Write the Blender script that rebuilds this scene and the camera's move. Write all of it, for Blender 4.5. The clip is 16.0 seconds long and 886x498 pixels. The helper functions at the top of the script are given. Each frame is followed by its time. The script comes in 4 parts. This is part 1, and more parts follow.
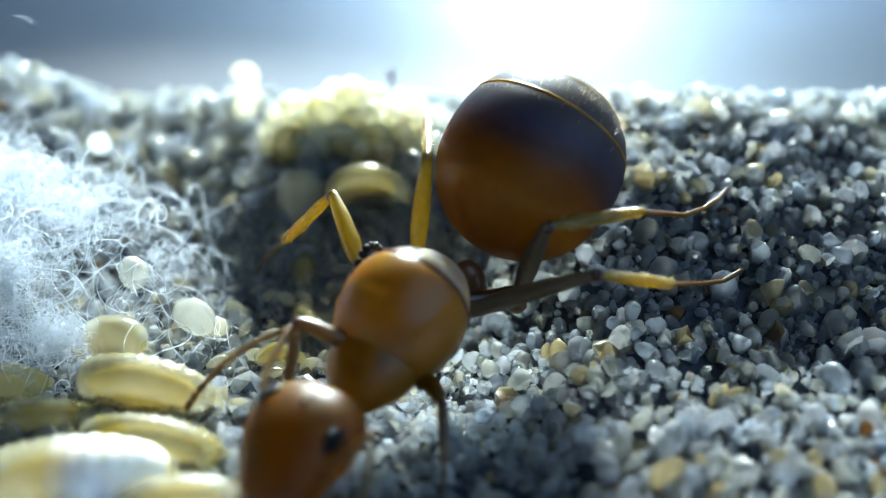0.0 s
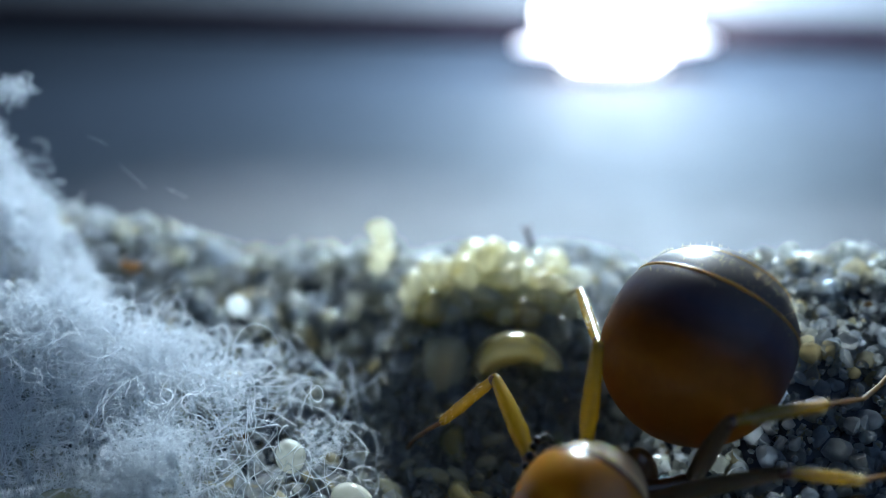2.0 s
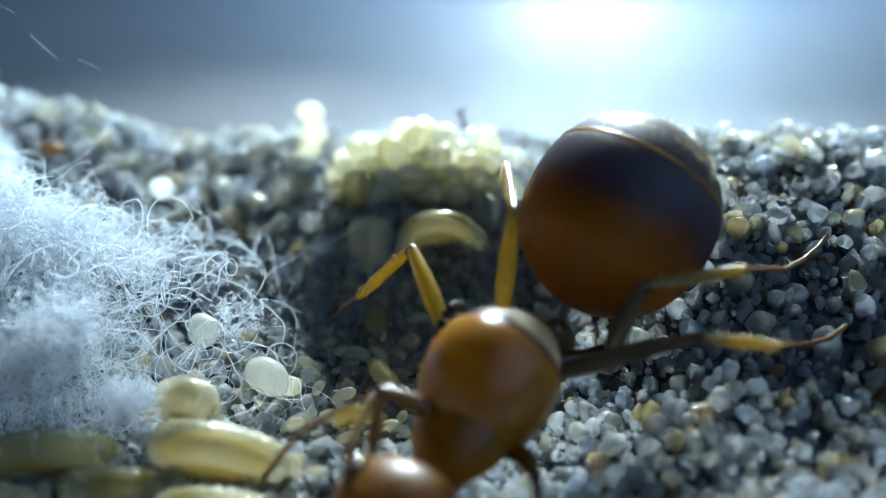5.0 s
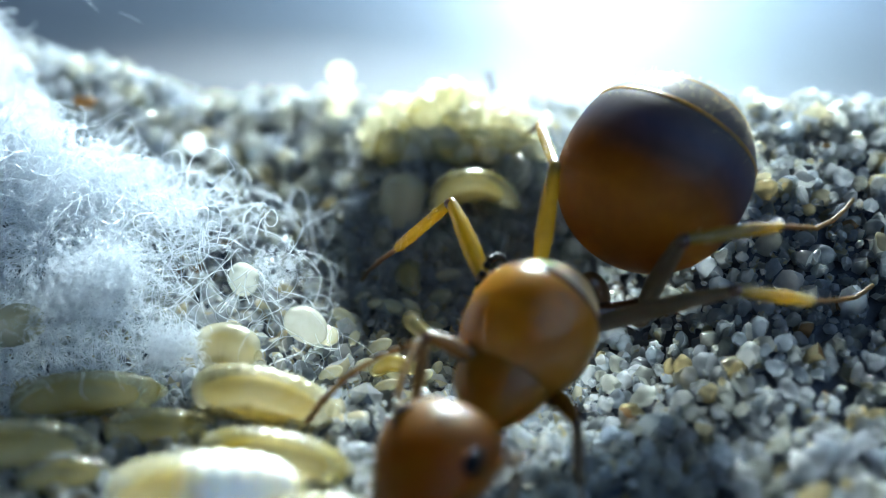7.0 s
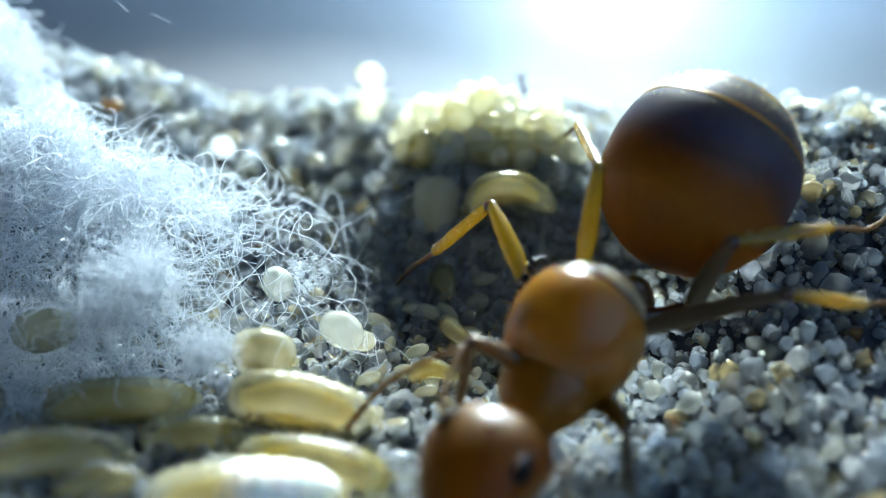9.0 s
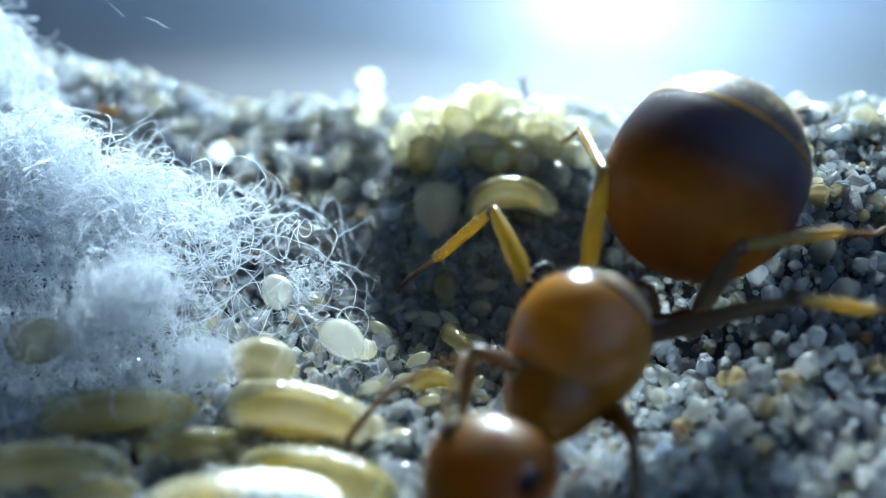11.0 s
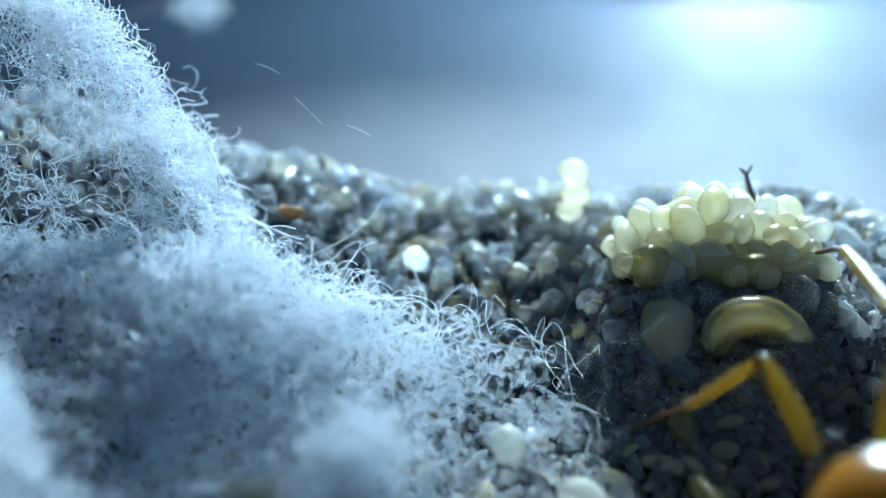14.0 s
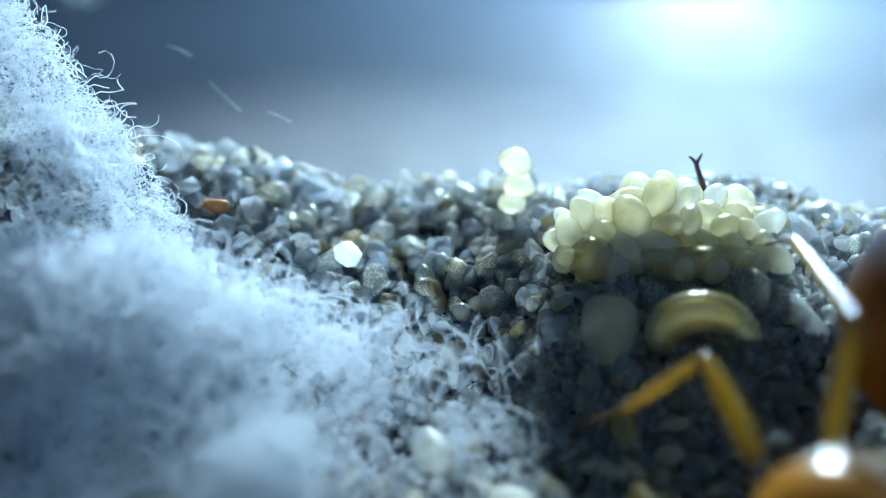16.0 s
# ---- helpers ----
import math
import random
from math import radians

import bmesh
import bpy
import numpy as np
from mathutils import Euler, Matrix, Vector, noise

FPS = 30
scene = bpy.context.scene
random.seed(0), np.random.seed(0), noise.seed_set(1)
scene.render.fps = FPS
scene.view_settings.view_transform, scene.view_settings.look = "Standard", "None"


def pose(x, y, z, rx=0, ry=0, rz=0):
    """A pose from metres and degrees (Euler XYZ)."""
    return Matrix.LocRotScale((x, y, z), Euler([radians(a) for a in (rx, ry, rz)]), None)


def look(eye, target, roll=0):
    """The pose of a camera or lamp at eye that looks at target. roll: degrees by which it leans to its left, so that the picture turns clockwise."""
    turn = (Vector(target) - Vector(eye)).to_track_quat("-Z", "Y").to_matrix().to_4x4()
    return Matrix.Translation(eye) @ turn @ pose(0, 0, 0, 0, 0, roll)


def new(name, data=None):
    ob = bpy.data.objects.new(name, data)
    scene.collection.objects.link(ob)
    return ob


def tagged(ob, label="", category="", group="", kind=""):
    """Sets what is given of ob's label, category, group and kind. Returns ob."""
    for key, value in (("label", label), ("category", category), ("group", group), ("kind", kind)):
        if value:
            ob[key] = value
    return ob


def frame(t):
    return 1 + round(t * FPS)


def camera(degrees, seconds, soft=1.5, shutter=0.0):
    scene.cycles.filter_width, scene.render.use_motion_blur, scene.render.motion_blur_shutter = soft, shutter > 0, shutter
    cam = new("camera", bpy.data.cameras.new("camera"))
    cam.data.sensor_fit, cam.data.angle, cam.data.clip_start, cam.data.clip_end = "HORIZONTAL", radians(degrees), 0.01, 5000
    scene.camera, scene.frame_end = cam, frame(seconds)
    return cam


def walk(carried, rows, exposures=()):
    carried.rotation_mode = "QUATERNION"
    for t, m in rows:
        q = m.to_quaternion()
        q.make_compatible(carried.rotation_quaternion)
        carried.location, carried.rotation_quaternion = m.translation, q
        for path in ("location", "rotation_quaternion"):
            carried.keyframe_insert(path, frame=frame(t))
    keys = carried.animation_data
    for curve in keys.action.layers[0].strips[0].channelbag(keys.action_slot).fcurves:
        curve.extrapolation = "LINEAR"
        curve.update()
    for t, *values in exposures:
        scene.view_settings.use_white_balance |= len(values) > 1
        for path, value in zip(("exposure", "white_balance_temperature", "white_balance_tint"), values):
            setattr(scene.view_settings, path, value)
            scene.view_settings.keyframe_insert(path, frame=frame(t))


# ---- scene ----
MM = 0.001  # the plan below is in millimetres; the world is in metres

# ---- camera and its walk ----
# seconds, x, y, z in millimetres, then the turn in degrees
PATH = (
    (0.0, 2.388, -18.036, 8.498, 68.27, -0.07, -0.43),
    (0.5, 2.357, -18.680, 8.776, 67.24, -0.42, -0.13),
    (1.0, 2.415, -19.204, 9.226, 67.11, -0.08, 0.68),
    (1.5, 1.323, -18.325, 10.306, 71.90, 1.47, 2.00),
    (2.0, 0.635, -17.104, 10.024, 72.01, 1.37, 1.90),
    (2.5, 0.518, -16.821, 9.880, 71.44, 1.39, 1.98),
    (3.0, 0.433, -16.805, 9.688, 71.74, 1.21, 1.81),
    (3.5, 0.422, -16.829, 9.615, 71.80, 1.01, 1.53),
    (4.0, 0.876, -16.762, 9.605, 71.16, 1.00, 1.58),
    (4.5, 1.133, -16.829, 9.386, 69.83, 0.50, 0.97),
    (5.0, 1.657, -16.883, 8.846, 68.70, 0.94, 1.14),
    (7.5, 0.585, -17.487, 8.582, 67.66, -0.56, 0.86),
    (8.0, 0.439, -17.268, 8.635, 67.51, -0.31, 1.07),
    (8.5, 0.346, -17.172, 8.463, 68.03, -0.19, 1.18),
    (11.0, 0.281, -16.817, 8.249, 68.51, 0.14, 1.05),
    (11.5, -0.060, -16.705, 8.252, 68.96, 0.55, 1.56),
    (12.0, -1.369, -16.241, 8.479, 69.28, 1.38, 3.33),
    (12.5, -1.883, -15.584, 9.305, 68.43, 1.85, 5.38),
    (13.0, -2.174, -15.004, 9.892, 67.74, 1.70, 5.21),
    (13.5, -2.187, -14.606, 9.760, 68.10, 1.84, 5.08),
    (14.0, -2.089, -14.135, 9.543, 68.15, 2.03, 4.88),
    (14.5, -1.868, -13.677, 9.450, 67.62, 2.28, 4.95),
    (15.0, -1.858, -13.321, 9.178, 67.93, 2.18, 4.43),
    (15.5, -1.668, -13.084, 9.077, 68.17, 2.14, 4.21),
    (16.0, -1.367, -13.068, 8.998, 68.14, 2.10, 3.92),
)
cam = camera(42.0, 16.0, 1.0)
cam.data.dof.use_dof = True
cam.data.dof.focus_distance = 18.8 * MM
cam.data.dof.aperture_fstop = 60.0
walk(cam, [(t, pose(x * MM, y * MM, z * MM, a, b, c)) for t, x, y, z, a, b, c in PATH],
     [(0.0, 0.40, 7100, 10), (1.0, 0.40, 7100, 10), (1.5, 0.02, 6900, 10), (2.0, -0.60, 6600, 14), (3.5, -0.60, 6600, 14), (4.5, -0.55, 6600, 14), (5.0, -0.08, 6700, 10),
      (7.5, 0.36, 7100, 10), (8.5, 0.28, 7000, 10), (11.0, 0.12, 6500, 10), (12.0, 0.05, 6300, 8), (12.5, -0.18, 5900, 6), (13.5, -0.33, 5900, 6), (15.0, -0.24, 6000, 6), (16.0, -0.24, 6000, 6)])

# ---- light ----
world = bpy.data.worlds.new("room")
scene.world = world
world.use_nodes = True
wn, wl = world.node_tree.nodes, world.node_tree.links
coord, lean = wn.new("ShaderNodeTexCoord"), wn.new("ShaderNodeVectorMath")
lean.operation = "DOT_PRODUCT"
lean.inputs[1].default_value = (0.80, -0.50, 0.33)
wl.new(coord.outputs["Generated"], lean.inputs[0])
height = wn.new("ShaderNodeMapRange")
height.inputs["From Min"].default_value, height.inputs["From Max"].default_value = 0.40, 1.0
height.inputs["To Min"].default_value, height.inputs["To Max"].default_value = 0.002, 1.25
wl.new(lean.outputs["Value"], height.inputs["Value"])
sky = wn["Background"]
sky.inputs["Color"].default_value = (0.31, 0.58, 1.0, 1)
wl.new(height.outputs[0], sky.inputs["Strength"])


def spot_lamp(name, at, aim, size, cone, power, colour):
    lamp = bpy.data.lights.new(name, "SPOT")
    lamp.shadow_soft_size, lamp.spot_size, lamp.spot_blend, lamp.energy, lamp.color = size * MM / 2, radians(cone), 0.9, power, colour
    ob = new(name, lamp)
    ob.matrix_basis = look(Vector(at) * MM, Vector(aim) * MM)
    return ob


# the shaded LED desk lamp above and behind the dish, turned on the sand
spot_lamp("desk_lamp_light", (10, 74, 47.5), (3.0, -1, 1), 48, 17.0, 10.2, (0.74, 0.92, 1.0))
# the glow of the LED bulb at the far end of the dish
glow = bpy.data.lights.new("led_lamp_light", "POINT")
glow.shadow_soft_size, glow.energy, glow.color = 7 * MM, 0.22, (0.48, 0.76, 1.0)
new("led_lamp_light", glow).location = Vector((10, 54, 15)) * MM

# ---- materials ----


def material(name):
    m = bpy.data.materials.new(name)
    m.use_nodes = True
    n, l = m.node_tree.nodes, m.node_tree.links
    return m, n, l, n["Principled BSDF"]


def ramp(n, l, source, stops, interpolation="LINEAR"):
    r = n.new("ShaderNodeValToRGB")
    r.color_ramp.interpolation = interpolation
    e = r.color_ramp.elements
    e.remove(e[-1])
    e[0].position, e[0].color = stops[0][0], (*stops[0][1], 1)
    for at, c in stops[1:]:
        e.new(at).color = (*c, 1)
    l.new(source, r.inputs[0])
    return r.outputs[0]


def noise_at(n, l, scale, detail=3.0, rough=0.55, distortion=0.0):
    """Noise in the thing's own space; scale is in features per millimetre."""
    c = n.new("ShaderNodeTexCoord")
    t = n.new("ShaderNodeTexNoise")
    t.inputs["Scale"].default_value = scale / MM
    t.inputs["Detail"].default_value = detail
    t.inputs["Roughness"].default_value = rough
    t.inputs["Distortion"].default_value = distortion
    l.new(c.outputs["Object"], t.inputs["Vector"])
    return t.outputs["Fac"]


def mixed(n, l, fac, a, b, kind="MIX"):
    m = n.new("ShaderNodeMix")
    m.data_type, m.blend_type = "RGBA", kind
    for value, slot in ((fac, 0), (a, 6), (b, 7)):
        if isinstance(value, (int, float)):
            m.inputs[slot].default_value = value
        elif isinstance(value, tuple):
            m.inputs[slot].default_value = (*value, 1)
        else:
            l.new(value, m.inputs[slot])
    return m.outputs[2]


def bumped(n, l, shader, height, strength, distance):
    b = n.new("ShaderNodeBump")
    b.inputs["Strength"].default_value = strength
    b.inputs["Distance"].default_value = distance * MM
    l.new(height, b.inputs["Height"])
    l.new(b.outputs[0], shader.inputs["Normal"])


def sub_surface(b, weight, radius, scale_mm):
    b.inputs["Subsurface Weight"].default_value = weight
    b.inputs["Subsurface Radius"].default_value = radius
    b.inputs["Subsurface Scale"].default_value = scale_mm * MM


def see_through(m, n, l, b, share, colour, clear=0.0):
    """Let light that falls on the far side shine through the thing; clear lets some straight through."""
    t = n.new("ShaderNodeBsdfTranslucent")
    mix = n.new("ShaderNodeMixShader")
    if isinstance(share, float):
        mix.inputs[0].default_value = share
    else:
        l.new(share, mix.inputs[0])
    if isinstance(colour, tuple):
        t.inputs["Color"].default_value = (*colour, 1)
    else:
        l.new(colour, t.inputs["Color"])
    l.new(b.outputs[0], mix.inputs[1])
    l.new(t.outputs[0], mix.inputs[2])
    last = mix
    if clear:
        gap, last = n.new("ShaderNodeBsdfTransparent"), n.new("ShaderNodeMixShader")
        last.inputs[0].default_value = clear
        if isinstance(colour, tuple):
            gap.inputs["Color"].default_value = (*colour, 1)
        else:
            l.new(colour, gap.inputs["Color"])
        l.new(mix.outputs[0], last.inputs[1])
        l.new(gap.outputs[0], last.inputs[2])
    l.new(last.outputs[0], n["Material Output"].inputs["Surface"])


def grain_material(name, single):
    m, n, l, b = material(name)
    if single:
        pick = n.new("ShaderNodeObjectInfo").outputs["Random"]
    else:
        pick = n.new("ShaderNodeNewGeometry").outputs["Random Per Island"]
    tone = ramp(n, l, pick, [(0.0, (0.62, 0.64, 0.66)), (0.2, (0.78, 0.80, 0.82)), (0.40, (0.70, 0.75, 0.80)),
                             (0.60, (0.86, 0.86, 0.84)), (0.72, (0.76, 0.76, 0.70)), (0.90, (0.80, 0.70, 0.48)),
                             (0.978, (0.48, 0.30, 0.16)), (0.985, (0.10, 0.13, 0.17))], "CONSTANT")
    cloud = ramp(n, l, noise_at(n, l, 5.0, 4), [(0.3, (0.70, 0.72, 0.75)), (0.7, (1, 1, 1))])
    body = mixed(n, l, 1.0, tone, cloud, "MULTIPLY")
    l.new(body, b.inputs["Base Color"])
    gloss = ramp(n, l, noise_at(n, l, 9.0, 2), [(0.35, (0.02, 0.02, 0.02)), (0.7, (0.22, 0.22, 0.22))])
    l.new(gloss, b.inputs["Roughness"])
    b.inputs["IOR"].default_value = 1.42
    b.inputs["Transmission Weight"].default_value = 0.50
    bumped(n, l, b, noise_at(n, l, 12.0, 3), 0.3, 0.02)
    sub_surface(b, 0.3, (1.0, 1.0, 1.0), 0.12)
    see_through(m, n, l, b, 0.60, body, 0.40)
    return m


def cuticle(name, dark, mid, light, scale=1.2, rough=0.30, glow=0.35, shine=(0.70, 0.30, 0.035), bump=0.12, coat=0.5, soft=0.35):
    """Amber ant shell: glassy, clouded with pigment, and lit through from behind."""
    m, n, l, b = material(name)
    pig = ramp(n, l, noise_at(n, l, scale, 4, 0.6), [(0.25, dark), (0.5, mid), (0.75, light)])
    fine = ramp(n, l, noise_at(n, l, 14.0, 3), [(0.3, (0.78, 0.76, 0.74)), (0.7, (1, 1, 1))])
    l.new(mixed(n, l, 1.0, pig, fine, "MULTIPLY"), b.inputs["Base Color"])
    b.inputs["Roughness"].default_value = rough
    b.inputs["IOR"].default_value = 1.5
    b.inputs["Coat Weight"].default_value = coat
    b.inputs["Coat Roughness"].default_value = 0.09
    sub_surface(b, soft, (1.0, 0.45, 0.08), 0.5)
    bumped(n, l, b, noise_at(n, l, 22.0, 3), bump, 0.01)
    see_through(m, n, l, b, glow, shine)
    return m


def brood_material(name, skin, gut, low, high, clear=0.7, glow=0.25, thin=0.25):
    """Soft, wet, see-through skin with yellow food shining through."""
    m, n, l, b = material(name)
    tint = ramp(n, l, noise_at(n, l, 1.3, 3, 0.5, 0.6), [(low, gut), (high, skin)])
    l.new(tint, b.inputs["Base Color"])
    see_through(m, n, l, b, glow, tint, thin)
    l.new(ramp(n, l, noise_at(n, l, 6, 2), [(0.3, (0.10, 0.10, 0.10)), (0.7, (0.24, 0.24, 0.24))]), b.inputs["Roughness"])
    b.inputs["IOR"].default_value = 1.22
    b.inputs["Transmission Weight"].default_value = clear
    b.inputs["Coat Weight"].default_value = 0.8
    b.inputs["Coat Roughness"].default_value = 0.04
    bumped(n, l, b, noise_at(n, l, 7.0, 2), 0.25, 0.03)
    return m


def plain(name, colour, rough=0.4, grain=8.0, spread=0.3, metal=0.0, bump=0.1):
    m, n, l, b = material(name)
    lo = tuple(c * (1 - spread) for c in colour)
    l.new(ramp(n, l, noise_at(n, l, grain, 4), [(0.3, lo), (0.7, colour)]), b.inputs["Base Color"])
    b.inputs["Roughness"].default_value = rough
    b.inputs["Metallic"].default_value = metal
    bumped(n, l, b, noise_at(n, l, grain * 3, 3), bump, 0.02)
    return m


def fibre_material(name):
    m, n, l, b = material(name)
    pick = n.new("ShaderNodeNewGeometry").outputs["Random Per Island"]
    l.new(ramp(n, l, pick, [(0.0, (0.42, 0.48, 0.54)), (0.5, (0.62, 0.68, 0.73)), (1.0, (0.86, 0.88, 0.90))]), b.inputs["Base Color"])
    b.inputs["Roughness"].default_value = 0.25
    see_through(m, n, l, b, 0.48, (0.90, 0.93, 0.96), 0.34)
    return m


def pale_quartz():
    m, n, l, b = material("pale_quartz")
    tone = ramp(n, l, n.new("ShaderNodeObjectInfo").outputs["Random"], [(0.0, (0.80, 0.82, 0.80)), (0.5, (0.90, 0.90, 0.86)), (0.8, (0.84, 0.80, 0.66)), (1.0, (0.74, 0.80, 0.84))])
    cloud = ramp(n, l, noise_at(n, l, 4.0, 4), [(0.3, (0.72, 0.74, 0.74)), (0.7, (1, 1, 1))])
    body = mixed(n, l, 1.0, tone, cloud, "MULTIPLY")
    l.new(body, b.inputs["Base Color"])
    l.new(ramp(n, l, noise_at(n, l, 8.0, 2), [(0.3, (0.10, 0.10, 0.10)), (0.7, (0.35, 0.35, 0.35))]), b.inputs["Roughness"])
    b.inputs["Transmission Weight"].default_value = 0.78
    bumped(n, l, b, noise_at(n, l, 9.0, 3), 0.35, 0.03)
    see_through(m, n, l, b, 0.36, body, 0.34)
    return m


M_QUARTZ = pale_quartz()
M_GRAIN_ONE = grain_material("quartz_grain", True)
M_GRAIN = grain_material("quartz_sand", False)
# bed colour holds the shade of the gaps between grains and of the hollow
M_SANDBED = plain("shade_dark_packed_sand", (0.055, 0.07, 0.10), 0.7, 4.0, 0.6, 0, 0.6)
M_AMBER = cuticle("amber_shell", (0.27, 0.105, 0.005), (0.40, 0.180, 0.014), (0.55, 0.30, 0.05), 0.6, glow=0.45, shine=(0.78, 0.38, 0.035))
M_HEAD = cuticle("orange_head_shell", (0.04, 0.016, 0.001), (0.11, 0.048, 0.002), (0.20, 0.092, 0.005), 0.9, rough=0.42, glow=0.34, shine=(0.66, 0.29, 0.008), coat=0.1)
M_HEAD.node_tree.nodes["Principled BSDF"].inputs["Specular IOR Level"].default_value = 0.25
M_COLLAR = cuticle("orange_collar_shell", (0.22, 0.085, 0.006), (0.36, 0.16, 0.013), (0.48, 0.25, 0.035), 0.9, glow=0.42, shine=(0.75, 0.36, 0.04), coat=0.2)
M_PALESHELL = cuticle("pale_shield_shell", (0.58, 0.42, 0.24), (0.70, 0.57, 0.40), (0.80, 0.70, 0.56), 0.8, glow=0.4, shine=(0.75, 0.55, 0.25))
M_BLACKBROWN = cuticle("blackish_shell", (0.010, 0.008, 0.010), (0.018, 0.014, 0.018), (0.03, 0.02, 0.022), 2.0, 0.4, 0.05, (0.05, 0.03, 0.02), coat=0.2)
M_GREYLEG = cuticle("grey_brown_leg_shell", (0.12, 0.085, 0.05), (0.18, 0.13, 0.08), (0.24, 0.18, 0.11), 2.0, 0.3, 0.4, (0.40, 0.28, 0.15), coat=0.3)
M_FEELER = cuticle("brown_feeler_shell", (0.09, 0.045, 0.010), (0.15, 0.075, 0.016), (0.22, 0.11, 0.022), 2.0, 0.35, 0.3, (0.35, 0.19, 0.045), coat=0.2, soft=0.0)
M_DARKLEG = cuticle("brown_leg_shell", (0.06, 0.030, 0.012), (0.11, 0.055, 0.022), (0.17, 0.085, 0.035), 2.0, 0.3, 0.3, (0.3, 0.17, 0.06), soft=0.0)
M_LEG = cuticle("yellow_leg_shell", (0.17, 0.10, 0.005), (0.28, 0.18, 0.012), (0.40, 0.27, 0.03), 2.0, 0.25, 0.45, (0.62, 0.44, 0.07), soft=0.05)
M_SEAM = cuticle("brown_seam_shell", (0.05, 0.015, 0.004), (0.09, 0.028, 0.007), (0.13, 0.045, 0.012), 2.0, 0.3, 0.1, (0.2, 0.08, 0.02))
M_EYE = plain("black_eye", (0.004, 0.004, 0.005), 0.45, 30.0, 0.5, 0, 0.3)
M_EYE.node_tree.nodes["Principled BSDF"].inputs["Specular IOR Level"].default_value = 0.15
M_HAIR = plain("golden_hair", (0.80, 0.62, 0.28), 0.3, 10)
M_EGG = brood_material("pale_egg", (0.92, 0.90, 0.80), (0.88, 0.83, 0.60), 0.3, 0.65, 0.60, 0.38, 0.32)
M_LARVA = brood_material("yellow_larva", (0.80, 0.78, 0.62), (0.72, 0.62, 0.24), 0.32, 0.50, 0.70, 0.28, 0.56)
M_LARVA_PALE = brood_material("pale_larva", (0.84, 0.82, 0.70), (0.78, 0.69, 0.36), 0.30, 0.48, 0.70, 0.28, 0.54)
M_EGG_YELLOW = brood_material("yellow_egg", (0.90, 0.88, 0.74), (0.84, 0.76, 0.42), 0.30, 0.45, 0.55, 0.38, 0.34)
M_WHITE = brood_material("white_egg", (0.84, 0.84, 0.80), (0.74, 0.74, 0.66), 0.3, 0.7, 0.45, 0.40, 0.35)
M_MILKY = brood_material("milky_larva", (0.84, 0.82, 0.70), (0.78, 0.69, 0.36), 0.30, 0.48, 0.70, 0.28, 0.54)


def milky_end(m, start, full):
    """One end of the grub is filled with opaque white."""
    n, l = m.node_tree.nodes, m.node_tree.links
    c, s, r = n.new("ShaderNodeTexCoord"), n.new("ShaderNodeSeparateXYZ"), n.new("ShaderNodeMapRange")
    l.new(c.outputs["Object"], s.inputs[0])
    l.new(s.outputs["X"], r.inputs["Value"])
    r.inputs["From Min"].default_value, r.inputs["From Max"].default_value = start * MM, full * MM
    white, mix = n.new("ShaderNodeBsdfPrincipled"), n.new("ShaderNodeMixShader")
    white.inputs["Base Color"].default_value = (0.86, 0.85, 0.80, 1)
    white.inputs["Roughness"].default_value = 0.3
    sub_surface(white, 0.6, (1.0, 0.9, 0.7), 0.4)
    out = n["Material Output"].inputs["Surface"]
    l.new(r.outputs[0], mix.inputs[0])
    l.new(out.links[0].from_socket, mix.inputs[1])
    l.new(white.outputs[0], mix.inputs[2])
    l.new(mix.outputs[0], out)


milky_end(M_MILKY, -2.75, -2.2)
M_GUT = plain("yellow_gut", (0.62, 0.50, 0.17), 0.6, 2.5, 0.5)
see_through(M_GUT, M_GUT.node_tree.nodes, M_GUT.node_tree.links, M_GUT.node_tree.nodes["Principled BSDF"], 0.4, (0.75, 0.62, 0.25), 0.35)
M_FIBRE = fibre_material("cotton_fibre")
M_TWIG = plain("dry_twig", (0.14, 0.07, 0.08), 0.7, 12, 0.5)
M_ORANGE = plain("orange_grain", (0.55, 0.22, 0.05), 0.3, 6, 0.4)
M_DARKGRAIN = plain("dark_blue_grain", (0.03, 0.07, 0.11), 0.65, 5, 0.5)

# ---- mesh helpers ----


def mesh_from(name, verts, faces, mat, smooth=True):
    me = bpy.data.meshes.new(name)
    me.from_pydata([tuple(v) for v in np.asarray(verts) * MM], [], [tuple(int(i) for i in q) for q in faces])
    if smooth:
        me.polygons.foreach_set("use_smooth", [True] * len(me.polygons))
    me.materials.append(mat)
    me.update()
    return me


def part(name, bm, mat, parent=None, label=""):
    """Link a bmesh, in millimetres, as one mesh object under a thing or a part."""
    bmesh.ops.recalc_face_normals(bm, faces=bm.faces)
    for v in bm.verts:
        v.co *= MM
    me = bpy.data.meshes.new(name)
    bm.to_mesh(me)
    bm.free()
    me.polygons.foreach_set("use_smooth", [True] * len(me.polygons))
    me.materials.append(mat)
    ob = new(name, me)
    ob.parent = parent
    return tagged(ob, label)


def thing(name, at, label, category, group="", kind=""):
    ob = new(name)
    ob.empty_display_size = MM
    ob.location = Vector(at) * MM
    return tagged(ob, label, category, group, kind)


def settle(parent):
    """Parts are written in the plan's space; give them their thing's space."""
    bpy.context.view_layer.update()
    for child in parent.children:
        child.matrix_parent_inverse = Matrix.Translation(-parent.location)


def frame_along(direction, up=(0, 0, 1)):
    a = Vector(direction).normalized()
    side = Vector(up).cross(a)
    if side.length < 1e-4:
        side = Vector((1, 0, 0)).cross(a)
    side.normalize()
    return a, side, a.cross(side)


